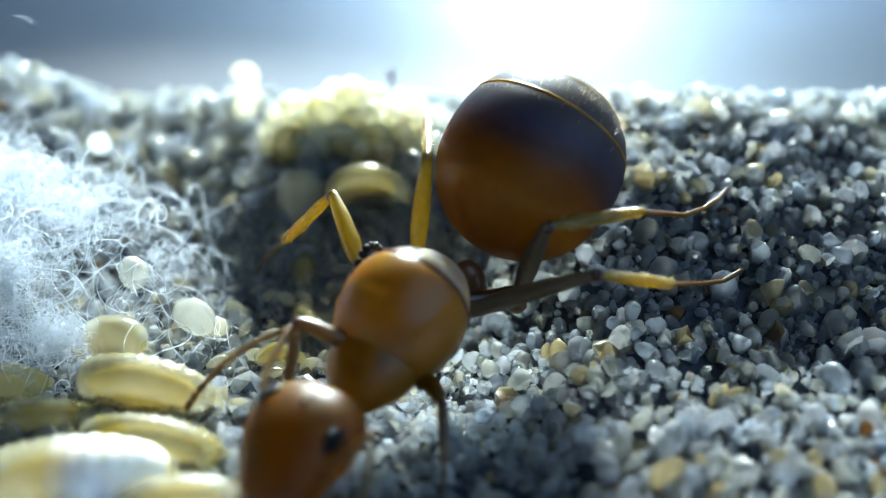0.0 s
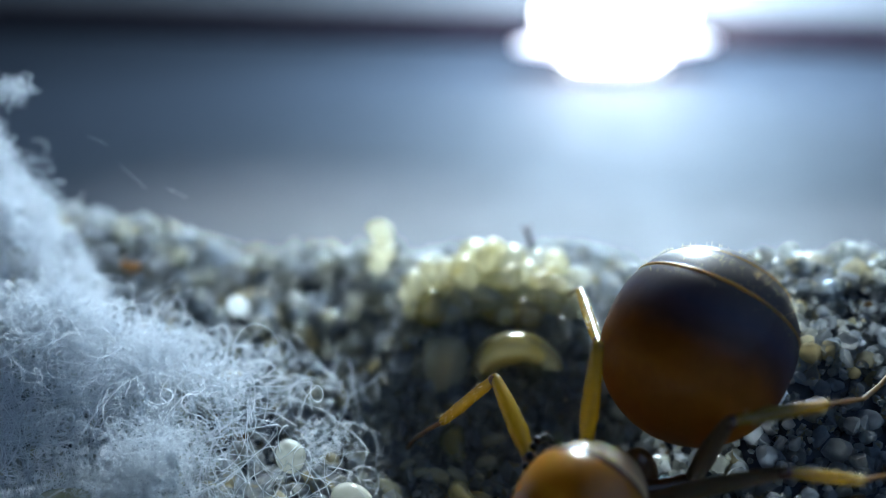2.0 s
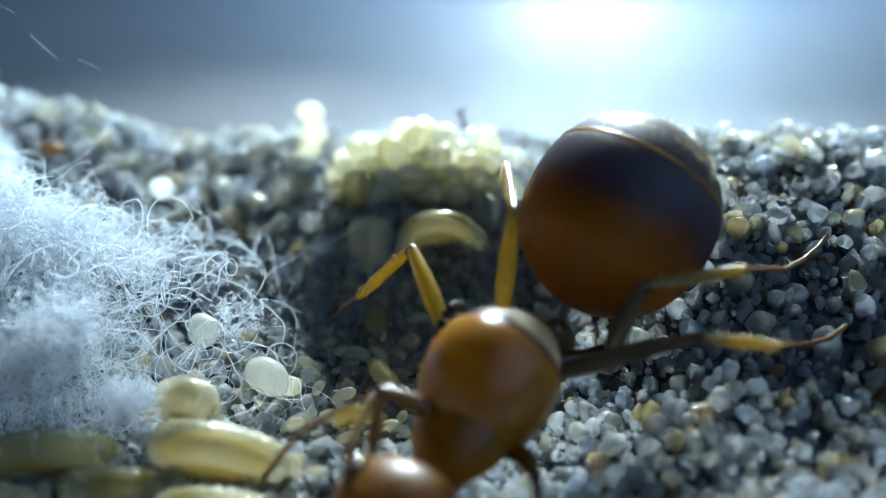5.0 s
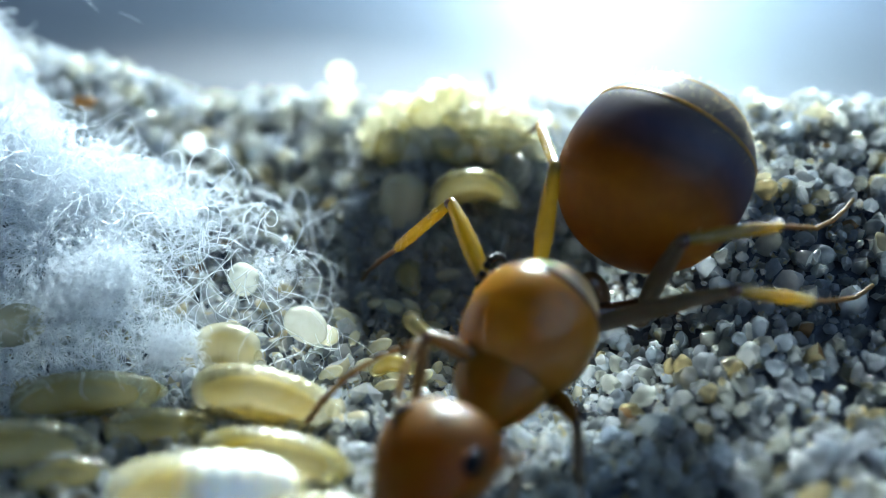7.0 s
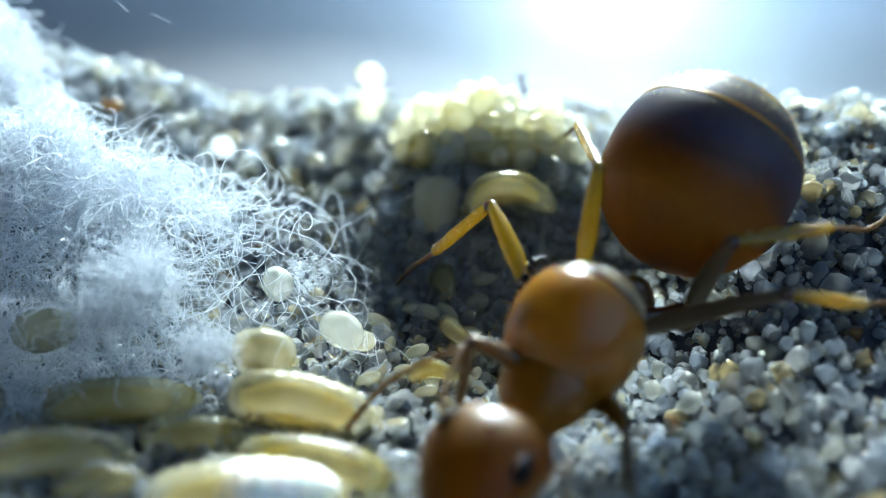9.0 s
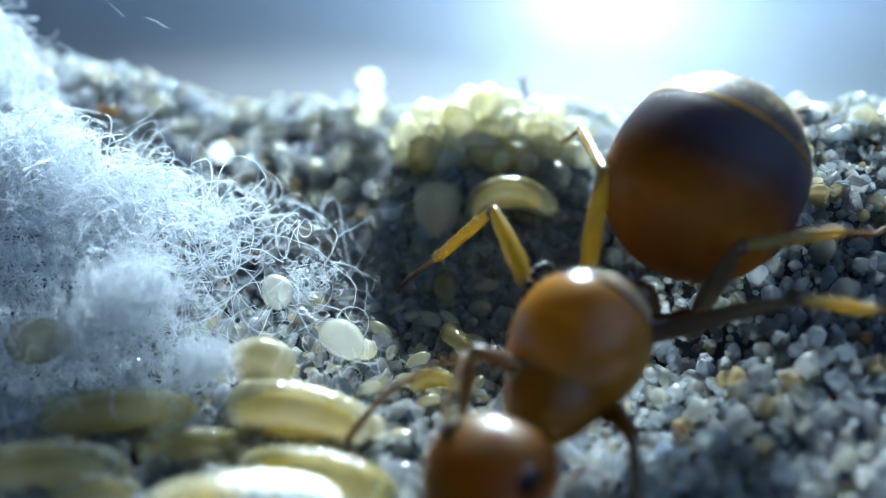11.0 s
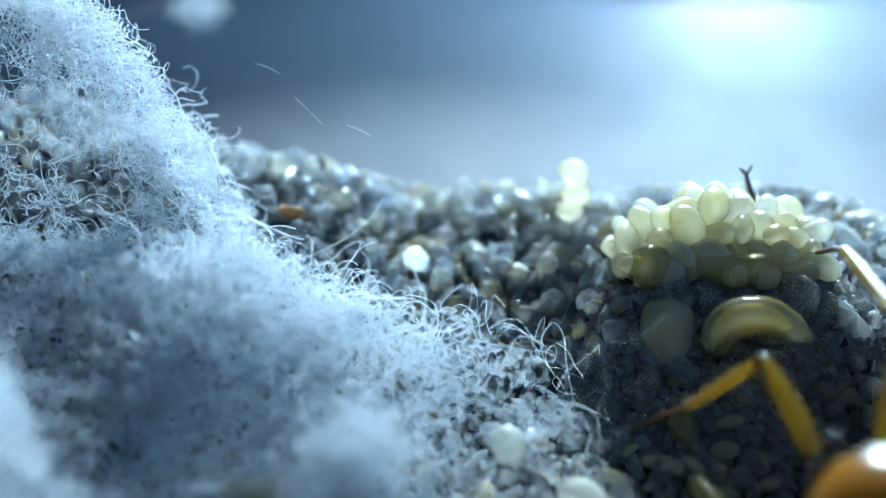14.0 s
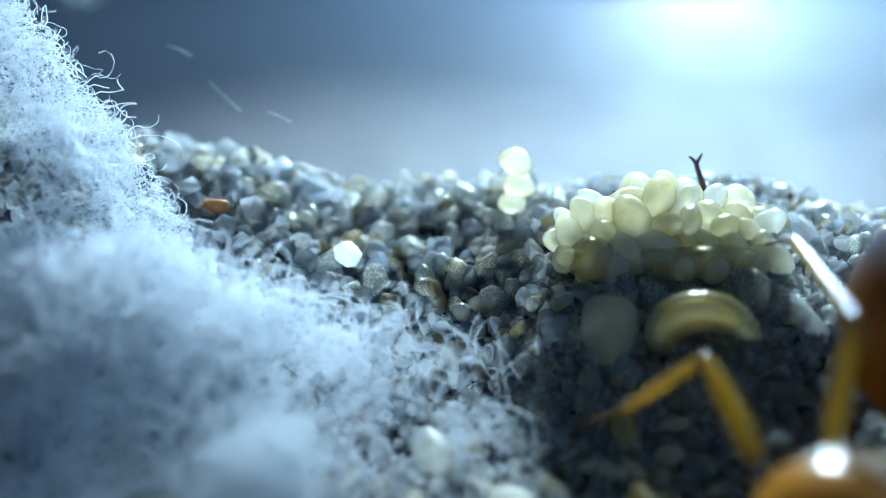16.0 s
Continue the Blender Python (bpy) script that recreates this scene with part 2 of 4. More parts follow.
def lathe(bm, origin, direction, rows, n=24, up=(0, 0, 1), ripple=0.0, seed=0.0):
    """Rings along a direction. rows: distance, half width, half height, lift."""
    a, side, top = frame_along(direction, up)
    o = Vector(origin)
    rings = []
    for d, w, h, lift in rows:
        ring = []
        for k in range(n):
            t = 2 * math.pi * k / n
            p = o + a * d + side * (w * math.cos(t)) + top * (h * math.sin(t) + lift)
            if ripple:
                p += (p - o - a * d) * ripple * noise.noise(p * 1.4 + Vector((seed, 0, 0)))
            ring.append(bm.verts.new(p))
        rings.append(ring)
    for r, s in zip(rings, rings[1:]):
        for k in range(n):
            bm.faces.new((r[k], r[(k + 1) % n], s[(k + 1) % n], s[k]))
    bm.faces.new(rings[0][::-1])
    bm.faces.new(rings[-1])
    return bm


def oval_rows(length, w, h, steps=14, blunt=1.0, taper=0.0, arch=0.0):
    """An ellipsoid's rows, from -length/2 to length/2."""
    out = []
    for k in range(steps + 1):
        u = -math.cos(math.pi * k / steps)
        r = max(1e-3, (1 - abs(u) ** (2 * blunt)) ** 0.5) * (1 + taper * u)
        out.append((u * length / 2, w * r, h * r, arch * (1 - u * u)))
    return out


def tube(bm, points, radii, n=10):
    """A round limb through points with a radius at each, ends rounded."""
    pts, rad = [Vector(p) for p in points], list(radii)
    fine, fr = [], []
    for k in range(len(pts) - 1):
        p0, p1, p2, p3 = pts[max(k - 1, 0)], pts[k], pts[k + 1], pts[min(k + 2, len(pts) - 1)]
        for j in range(6):
            t = j / 6
            fine.append(0.5 * (2 * p1 + (p2 - p0) * t + (2 * p0 - 5 * p1 + 4 * p2 - p3) * t * t + (3 * p1 - p0 - 3 * p2 + p3) * t ** 3))
            fr.append(rad[k] * (1 - t) + rad[k + 1] * t)
    fine.append(pts[-1]), fr.append(rad[-1])
    first, last = (fine[0] - fine[1]).normalized(), (fine[-1] - fine[-2]).normalized()
    fine = [fine[0] + first * fr[0] * 0.9, fine[0] + first * fr[0] * 0.55] + fine + [fine[-1] + last * fr[-1] * 0.55, fine[-1] + last * fr[-1] * 0.9]
    fr = [fr[0] * 0.2, fr[0] * 0.75] + fr + [fr[-1] * 0.75, fr[-1] * 0.2]
    rings, side = [], None
    for k, p in enumerate(fine):
        d = (fine[min(k + 1, len(fine) - 1)] - fine[max(k - 1, 0)]).normalized()
        if side is None:
            side = d.orthogonal().normalized()
        side = (side - d * side.dot(d)).normalized()
        top = d.cross(side)
        rings.append([bm.verts.new(p + (side * math.cos(2 * math.pi * i / n) + top * math.sin(2 * math.pi * i / n)) * fr[k]) for i in range(n)])
    for r, s in zip(rings, rings[1:]):
        for i in range(n):
            bm.faces.new((r[i], r[(i + 1) % n], s[(i + 1) % n], s[i]))
    bm.faces.new(rings[0][::-1])
    bm.faces.new(rings[-1])
    return bm


def hairs_on(bm, roots, length, radius, lean=(0, 0, 0), rng=random):
    """Short bristles: thin three-sided spikes at (point, normal)."""
    for p, nrm in roots:
        d = (Vector(nrm) + Vector(lean) + Vector((rng.uniform(-.3, .3), rng.uniform(-.3, .3), rng.uniform(-.3, .3)))).normalized()
        s = d.orthogonal().normalized()
        t = d.cross(s)
        base = [bm.verts.new(Vector(p) + (s * math.cos(a) + t * math.sin(a)) * radius) for a in (0, 2.1, 4.2)]
        tip = bm.verts.new(Vector(p) + d * length * rng.uniform(0.6, 1.2))
        for i in range(3):
            bm.faces.new((base[i], base[(i + 1) % 3], tip))


# ---- the ground: sand bed, dish ----


def step(e0, e1, v):
    t = min(1.0, max(0.0, (v - e0) / (e1 - e0)))
    return t * t * (3 - 2 * t)


def along(rows, v):
    for (a, za), (b, zb) in zip(rows, rows[1:]):
        if v <= b:
            t = min(1.0, max(0.0, (v - a) / (b - a)))
            return za + (zb - za) * t
    return rows[-1][1]


LEFT_SLOPE = ((-9, -0.9), (-4, -0.55), (-1, -0.35), (2, -0.05), (3.3, 0.5), (5, 1.2), (7, 1.75), (8, 1.75), (9.5, 0.9), (12, -1.7), (14, -2.0))
RIGHT_SLOPE = ((-9, -0.9), (-5, -0.5), (-2, 0.15), (-1, 0.6), (1.2, 1.95), (2.9, 2.6), (4.2, 2.75), (6, 2.0), (9, -1.0), (12, -1.9), (14, -2.0))


def ground_height(x, y):
    k = step(2.8, 6.2, x)
    z = along(LEFT_SLOPE, y) * (1 - k) + along(RIGHT_SLOPE, y) * k
    z += max(0.0, -4.5 - x) * 0.32 * step(1.5, 5, y) * (1 - step(7, 10, y))
    # the shelf that carries the brood heap
    z += 0.95 * step(1.3, 3.6, y) * (1 - step(5.0, 6.8, y)) * step(-2.4, 0.0, x) * (1 - step(2.2, 3.9, x))
    # the hollow in which the ant sits
    z -= 0.35 * math.exp(-((x - 2.0) ** 2 + (y + 0.5) ** 2) / 3.0)
    z += 0.16 * noise.noise(Vector((x * 0.7, y * 0.7, 3.1))) + 0.08 * noise.noise(Vector((x * 1.9, y * 1.9, 7.7)))
    return z


def build_sand_bed():
    nx, ny = 120, 100
    verts, faces = [], []
    for j in range(ny):
        for i in range(nx):
            x, y = -15 + 31 * i / (nx - 1), -8.5 + 21.5 * j / (ny - 1)
            verts.append((x, y, ground_height(x, y) - 0.16))
    top = len(verts)
    verts += [(v[0], v[1], -2.0) for v in verts]
    for j in range(ny - 1):
        for i in range(nx - 1):
            a = j * nx + i
            faces.append((a, a + 1, a + nx + 1, a + nx))
    rim = [i for i in range(nx)] + [j * nx + nx - 1 for j in range(1, ny)] + [(ny - 1) * nx + i for i in range(nx - 2, -1, -1)] + [j * nx for j in range(ny - 2, 0, -1)]
    for a, b in zip(rim, rim[1:] + rim[:1]):
        faces.append((a, a + top, b + top, b))
    return tagged(new("sand_bed", mesh_from("sand_bed", verts, faces, M_SANDBED)), "grey quartz sand bed with a raised bank, darkened as shade between grains", "sand", "", "structure")


SAND = build_sand_bed()


def build_dish():
    """The clear plastic dish: floor, far wall with its dark joint, and side walls."""
    m, n, l, b = material("dish_plastic")
    l.new(ramp(n, l, noise_at(n, l, 0.05, 3), [(0.3, (0.022, 0.028, 0.040)), (0.7, (0.032, 0.040, 0.056))]), b.inputs["Base Color"])
    l.new(ramp(n, l, noise_at(n, l, 0.5, 4), [(0.3, (0.72, 0.72, 0.72)), (0.7, (0.80, 0.80, 0.80))]), b.inputs["Roughness"])
    b.inputs["Specular IOR Level"].default_value = 0.42
    bumped(n, l, b, noise_at(n, l, 2.0, 3), 0.05, 0.05)
    wall_mat = plain("dish_wall_plastic", (0.24, 0.23, 0.24), 0.35, 0.2, 0.2)
    seam_mat = plain("dark_joint", (0.03, 0.02, 0.03), 0.4, 0.4, 0.4)

    def slab(name, lo, hi, mat, label):
        bm = bmesh.new()
        bmesh.ops.create_cube(bm, size=1)
        for v in bm.verts:
            v.co = Vector([lo[k] + (hi[k] - lo[k]) * (v.co[k] + 0.5) for k in range(3)])
        bmesh.ops.bevel(bm, geom=bm.edges[:], offset=0.3, segments=2, affect="EDGES")
        ob = part(name, bm, mat, None, label)
        ob.data.polygons.foreach_set("use_smooth", [False] * len(ob.data.polygons))
        return tagged(ob, "", "dish", "", "structure")

    slab("floor", (-90, -70, -4.0), (90, 110, -2.0), m, "smooth glossy dark blue-grey dish floor")
    # the far wall and its joint stand askew to the bank
    askew = pose(0, 68 * MM, 0, 0, 0, -20)
    slab("wall_back", (-110, 1.4, -1.99), (95, 5.4, 26), wall_mat, "grey plastic back wall of the dish").matrix_basis = askew
    slab("joint", (-110, 0.0, -1.99), (95, 1.39, 0.3), seam_mat, "dark joint where wall meets dish floor").matrix_basis = askew
    pale = plain("frosted_plastic", (0.13, 0.16, 0.23), 0.85, 0.6, 0.15)
    slab("trim_front", (-15, -11.0, -2.0), (16, -6.35, 0.36), pale, "pale frosted plastic ledge in front of the sand")
    slab("wall_left", (-94, -70, -4.0), (-90.01, 110, 26), wall_mat, "grey plastic side wall of the dish")
    slab("wall_right", (90.01, -70, -4.0), (94, 110, 26), wall_mat, "grey plastic side wall of the dish")
    slab("wall_front", (-90, -74, -4.0), (90, -70.01, 26), wall_mat, "grey plastic front wall of the dish")


build_dish()


def build_lamp():
    """The LED bulb that shines low against the far wall of the dish."""
    m, n, l, b = material("bright_led")
    b.inputs["Emission Color"].default_value = (0.93, 0.97, 1.0, 1)
    b.inputs["Emission Strength"].default_value = 26.0
    lamp = thing("led_lamp", (8.6, 55.0, -2.0), "glaring white LED bulb on the dish floor", "lamp")
    bm = bmesh.new()
    lathe(bm, (8.6, 55.0, 1.7), (0, 0, 1), oval_rows(7.2, 4.6, 3.6, 16), 28, (0, 1, 0))
    part("bulb", bm, m, lamp, "glowing white bulb")
    # added glowing disc: imitates the bulb's sideways glare along the joint
    glare_mat, n, l, b = material("lamp_side_glare")
    b.inputs["Emission Color"].default_value = (0.80, 0.80, 1.0, 1)
    b.inputs["Emission Strength"].default_value = 4.0
    bm = bmesh.new()
    lathe(bm, (8.6, 55.0, -0.2), (0, 0, 1), oval_rows(1.5, 6.2, 2.6, 12, 0.62), 36, (0, 1, 0))
    part("rim", bm, glare_mat, lamp, "added bluish-white glowing disc for the bulb's side glare")
    bm = bmesh.new()
    lathe(bm, (8.6, 55.0, -2.0), (0, 0, 1), [(0, 3.0, 3.0, 0), (0.4, 3.2, 3.2, 0), (0.8, 2.0, 2.0, 0)], 24, (0, 1, 0))
    part("base", bm, plain("lamp_base", (0.5, 0.5, 0.5), 0.4), lamp)
    settle(lamp)


build_lamp()

# ---- the ant ----


def build_ant():
    ant = thing("ant", (2.0, -2.0, 0.0), "amber ant queen with dark round gaster on sand", "ant")
    rng = random.Random(5)

    # thorax: one domed mesonotum, the scutellum behind it and the collar in front
    axis = Vector((0.50, 0.74, 0.40)).normalized()
    mid = Vector((1.94, -2.32, 1.24))
    up = Vector((-0.15, -0.40, 0.90))
    dome = [(-1.18, 0.10, 0.10, -0.25), (-1.12, 0.42, 0.36, -0.20), (-0.98, 0.66, 0.58, -0.14), (-0.75, 0.83, 0.76, -0.08),
            (-0.45, 0.94, 0.89, -0.02), (-0.10, 0.98, 0.96, 0.0), (0.15, 0.955, 0.955, 0.0), (0.30, 0.92, 0.925, 0.0)]
    bm = bmesh.new()
    lathe(bm, mid, axis, dome + [(0.36, 0.88, 0.885, -0.005), (0.39, 0.3, 0.3, 0)], 36, up)
    part("mesonotum", bm, M_AMBER, ant, "glossy amber domed back plate")
    bm = bmesh.new()
    lathe(bm, mid, axis, [(0.29, 0.3, 0.3, 0), (0.30, 0.918, 0.922, 0.0), (0.33, 0.925, 0.93, -0.002), (0.38, 0.90, 0.91, -0.006), (0.42, 0.868, 0.873, -0.01), (0.44, 0.3, 0.3, 0)], 36, up)
    part("seam", bm, M_SEAM, ant, "thin dark brown seam across the back")
    bm = bmesh.new()
    lathe(bm, mid, axis, [(0.37, 0.2, 0.2, -0.01), (0.40, 0.865, 0.87, -0.01), (0.55, 0.80, 0.81, -0.03), (0.75, 0.69, 0.70, -0.07), (0.95, 0.53, 0.54, -0.13), (1.08, 0.38, 0.39, -0.18),
                          (1.15, 0.22, 0.23, -0.22), (1.17, 0.06, 0.06, -0.23)], 32, up)
    part("scutellum", bm, M_PALESHELL, ant, "pale amber shield behind the back plate")
    bm = bmesh.new()
    lathe(bm, mid + Vector((-0.50, -0.78, -0.58)), Vector((-0.45, -0.85, -0.30)), [(-0.85, 0.2, 0.2, 0.05), (-0.80, 0.4, 0.35, 0.0), (-0.65, 0.56, 0.48, 0.0), (-0.45, 0.67, 0.57, 0.0), (-0.22, 0.71, 0.60, 0.0), (0.0, 0.69, 0.57, 0.0),
          (0.22, 0.62, 0.50, 0.0), (0.40, 0.48, 0.38, -0.03), (0.6, 0.36, 0.28, -0.06), (0.68, 0.1, 0.1, -0.06)], 28, up)
    part("pronotum", bm, M_COLLAR, ant, "orange-brown collar behind the head")
    bm = bmesh.new()
    lathe(bm, mid + axis * 0.1 + Vector((0.05, 0, -0.42)), axis, oval_rows(2.0, 0.80, 0.55, 12), 24, up)
    part("mesopleuron", bm, M_BLACKBROWN, ant, "dark brown underside of the thorax")
    # wing scars: black beads along the edge of the back plate
    for k in range(7):
        bm = bmesh.new()
        t = k / 6
        p = mid + axis * (0.15 + 0.55 * t) + Vector((-0.86 + 0.10 * t, 0.50 - 0.06 * t, 0.30 + 0.22 * math.sin(3 * t)))
        bmesh.ops.create_icosphere(bm, subdivisions=2, radius=0.05 + 0.025 * rng.random(), matrix=Matrix.Translation(p))
        part("wing_scar", bm, M_EYE, ant, "shiny black bead of a shed wing's root")

    # waist
    bm = bmesh.new()
    lathe(bm, (2.95, -0.95, 1.05), (0.35, 0.85, 0.35), oval_rows(0.55, 0.30, 0.52, 10), 18)
    part("petiole", bm, M_DARKLEG, ant, "brown upright scale of the waist")

    # gaster: five overlapping plates
    g = Vector((3.96, 0.0, 2.80))
    ga = Vector((0.50, 0.55, 0.67)).normalized()
    m, n, l, b = material("gaster_shell_with_sheen")
    c = n.new("ShaderNodeTexCoord")
    dot = n.new("ShaderNodeVectorMath")
    dot.operation = "DOT_PRODUCT"
    dot.inputs[1].default_value = ga / (3.4 * MM)
    sh = n.new("ShaderNodeVectorMath")
    sh.operation = "SUBTRACT"
    sh.inputs[1].default_value = (g - ga * 1.7) * MM
    l.new(c.outputs["Object"], sh.inputs[0])
    l.new(sh.outputs[0], dot.inputs[0])
    wob = n.new("ShaderNodeMath")
    wob.operation = "MULTIPLY_ADD"
    wob.inputs[1].default_value = 0.14
    l.new(noise_at(n, l, 0.9, 3), wob.inputs[0])
    l.new(dot.outputs["Value"], wob.inputs[2])
    # amber to brown pigment; the blue-grey stops paint in a reflected haze
    base = ramp(n, l, wob.outputs[0], [(0.05, (0.26, 0.080, 0.002)), (0.28, (0.50, 0.175, 0.005)), (0.42, (0.30, 0.100, 0.008)), (0.52, (0.12, 0.062, 0.055)),
                                       (0.62, (0.095, 0.082, 0.130)), (0.74, (0.12, 0.098, 0.100)), (0.80, (0.10, 0.088, 0.095)), (1.0, (0.16, 0.135, 0.12))])
    see_through(m, n, l, b, 0.5, base)
    fine = ramp(n, l, noise_at(n, l, 6.0, 4), [(0.3, (0.75, 0.75, 0.75)), (0.7, (1, 1, 1))])
    l.new(mixed(n, l, 1.0, base, fine, "MULTIPLY"), b.inputs["Base Color"])
    b.inputs["Roughness"].default_value = 0.5
    b.inputs["Specular IOR Level"].default_value = 0.35
    b.inputs["Coat Weight"].default_value = 0.22
    b.inputs["Coat Roughness"].default_value = 0.08
    sub_surface(b, 0.25, (1.0, 0.5, 0.2), 0.5)
    bumped(n, l, b, noise_at(n, l, 18.0, 3), 0.2, 0.012)
    R, half = 1.51, 1.62

    def girth(u):
        return R * max(0.02, 1 - abs(u) ** 2.25) ** 0.5

    cuts = (-1.0, 0.40, 0.76, 0.92, 1.0)
    for k, (a0, a1) in enumerate(zip(cuts, cuts[1:])):
        rows = []
        lo = a0 if k == 0 else a0 - 0.05
        lip = 0.0 if k == 0 else -0.009
        steps = 24 if k == 0 else 12
        for j in range(steps + 1):
            u = lo + (a1 - lo) * j / steps
            r = girth(u) + lip + (0.0 if j < steps - 1 else -0.006 * (j - steps + 2))
            rows.append((u * half, r, r * 0.98, 0.0))
        bm = bmesh.new()
        lathe(bm, g, ga, rows, 48, (0, 0, 1))
        plate = part("gaster_plate", bm, m, ant, "dark brown gaster plate with a paler rim" if k else "translucent amber-brown front plate of the gaster")
        plate.data.set_sharp_from_angle(angle=radians(40))
    for u in cuts[1:3]:
        bm = bmesh.new()
        r = girth(u)
        lathe(bm, g, ga, [(u * half - 0.05, r - 0.10, r - 0.10, 0), (u * half - 0.045, r + 0.002, r - 0.018, 0), (u * half - 0.02, r + 0.005, r - 0.016, 0),
                          (u * half + 0.008, r + 0.001, r - 0.020, 0), (u * half + 0.012, r - 0.10, r - 0.10, 0)], 48, (0, 0, 1))
        part("plate_rim", bm, M_COLLAR, ant, "thin paler rim of a gaster plate")
    roots = []
    a, side, top = frame_along(ga)
    for k in range(520):
        u = rng.uniform(0.25, 0.97) if k % 3 else rng.uniform(0.58, 0.64)
        t = rng.uniform(0, 2 * math.pi)
        nrm = side * math.cos(t) + top * math.sin(t)
        roots.append((g + a * u * half + nrm * girth(u) * 0.98, (nrm + a * (0.4 + u)).normalized()))
    bm = bmesh.new()
    hairs_on(bm, roots, 0.085, 0.0035, ga * 0.6, rng)
    part("gaster_hair", bm, M_HAIR, ant, "short golden hairs on the gaster")

    # head
    hc = Vector((0.58, -4.55, 0.38))
    hf = Vector((-0.36, -0.80, -0.42)).normalized()
    hu = Vector((-0.12, -0.42, 0.90))
    _, hs, ht = frame_along(hf, hu)
    bm = bmesh.new()
    lathe(bm, hc, hf, [(-0.78, 0.25, 0.15, 0.0), (-0.72, 0.55, 0.32, 0.0), (-0.55, 0.76, 0.46, 0.0), (-0.25, 0.84, 0.54, 0.0), (0.10, 0.82, 0.53, 0.0),
                       (0.45, 0.70, 0.46, -0.03), (0.75, 0.56, 0.36, -0.07), (0.95, 0.44, 0.26, -0.10), (1.05, 0.30, 0.15, -0.12)], 30, hu)
    head = part("head", bm, M_HEAD, ant, "orange-brown head with smooth brow")
    for eye in (hc - hf * 0.36 - hs * 0.58 + ht * 0.36, hc + hf * 0.08 + hs * 0.62 + ht * 0.33):
        bm = bmesh.new()
        out = (eye - hc).normalized()
        lathe(bm, eye - out * 0.02, out, oval_rows(0.13, 0.15, 0.205, 8), 18, hf)
        part("eye", bm, M_EYE, head, "matt black oval compound eye")
    for dx, dy in ((0.0, 0.0), (0.16, -0.06), (0.05, -0.17)):
        bm = bmesh.new()
        bmesh.ops.create_icosphere(bm, subdivisions=2, radius=0.045, matrix=Matrix.Translation(hc - hf * 0.40 + hu * 0.46 + Vector((dx, dy, 0)) - Vector((0.05, 0.0, 0.0))))
        part("ocellus", bm, M_SEAM, head, "tiny glassy simple eye")
    for sgn in (-1, 1):
        a, side, top = frame_along(hf, hu)
        bm = bmesh.new()
        base = hc + hf * 0.95 + side * 0.26 * sgn - top * 0.12
        tube(bm, [base, base + hf * 0.25 + side * 0.08 * sgn, base + hf * 0.42 - side * 0.16 * sgn], [0.13, 0.12, 0.04], 10)
        part("mandible", bm, M_DARKLEG, head, "dark brown toothed jaw")

    def antenna(pts):
        bm = bmesh.new()
        tube(bm, pts[:3], [0.045, 0.05, 0.06], 10)
        scape = part("antenna", bm, M_FEELER, ant, "bent orange-brown antenna")
        whip = [Vector(p) for p in pts[2:]]
        for k in range(10):
            def on(t):
                t *= len(whip) - 1
                i = min(int(t), len(whip) - 2)
                return whip[i].lerp(whip[i + 1], t - i)
            p0, p1 = on(k / 10), on((k + 1) / 10)
            r = 0.042 + 0.014 * (k / 9)
            bm = bmesh.new()
            lathe(bm, (p0 + p1) / 2, p1 - p0, oval_rows((p1 - p0).length * 1.12, r, r, 8, 2.2), 10)
            part("antenna_segment", bm, M_FEELER, scape)

    antenna([(0.10, -5.10, 0.35), (0.05, -4.0, 0.95), (0.30, -3.05, 1.30), (-0.25, -2.95, 1.02), (-0.75, -2.75, 0.58), (-1.10, -2.78, 0.20), (-1.32, -2.95, -0.08)])
    antenna([(0.95, -5.40, 0.30), (1.45, -5.25, 0.75), (1.62, -5.15, 0.80), (1.55, -5.5, 0.45), (1.45, -5.9, 0.05), (1.36, -6.2, -0.25)])

    def leg(hip, knee, ankle, toes, thick, mats, root=None):
        hip, knee, ankle = Vector(hip), Vector(knee), Vector(ankle)
        d = (knee - hip)
        bm = bmesh.new()
        tube(bm, [hip - d * 0.12 - Vector((0, 0, 0.1)), hip], [thick * 1.3, thick * 0.9], 12)
        part("coxa", bm, M_DARKLEG, ant)
        if root:
            bm = bmesh.new()
            tube(bm, [root, Vector(root).lerp(hip, 0.5) - Vector((0, 0, 0.05)), hip], [thick * 1.4, thick * 1.2, thick * 0.8], 12)
            part("trochanter", bm, M_SEAM, ant)
        bm = bmesh.new()
        tube(bm, [hip, hip + d * 0.3 + Vector((0, 0, 0.03)), hip + d * 0.65 + Vector((0, 0, 0.03)), knee], [thick * 0.8, thick * 1.15, thick, thick * 0.62], 12)
        femur = part("femur", bm, mats[0], ant)
        bm = bmesh.new()
        tube(bm, [knee - d * 0.03, knee + (ankle - knee) * 0.04], [thick * 0.72, thick * 0.70], 12)
        part("knee", bm, M_SEAM, femur, "dark knee joint")
        e = ankle - knee
        bm = bmesh.new()
        tube(bm, [knee, knee + e * 0.3, knee + e * 0.7, ankle], [thick * 0.55, thick * 0.68, thick * 0.74, thick * 0.55], 12)
        tibia = part("tibia", bm, mats[1], ant)
        roots = []
        s = e.normalized().orthogonal().normalized()
        t = e.normalized().cross(s)
        for k in range(110):
            ang = rng.uniform(0, 6.283)
            nrm = s * math.cos(ang) + t * math.sin(ang)
            roots.append((knee + e * rng.uniform(0.15, 1) + nrm * thick * 0.6, nrm))
        bm = bmesh.new()
        hairs_on(bm, roots, 0.085, 0.006, e.normalized() * 1.2, rng)
        part("leg_hair", bm, M_HAIR, tibia)
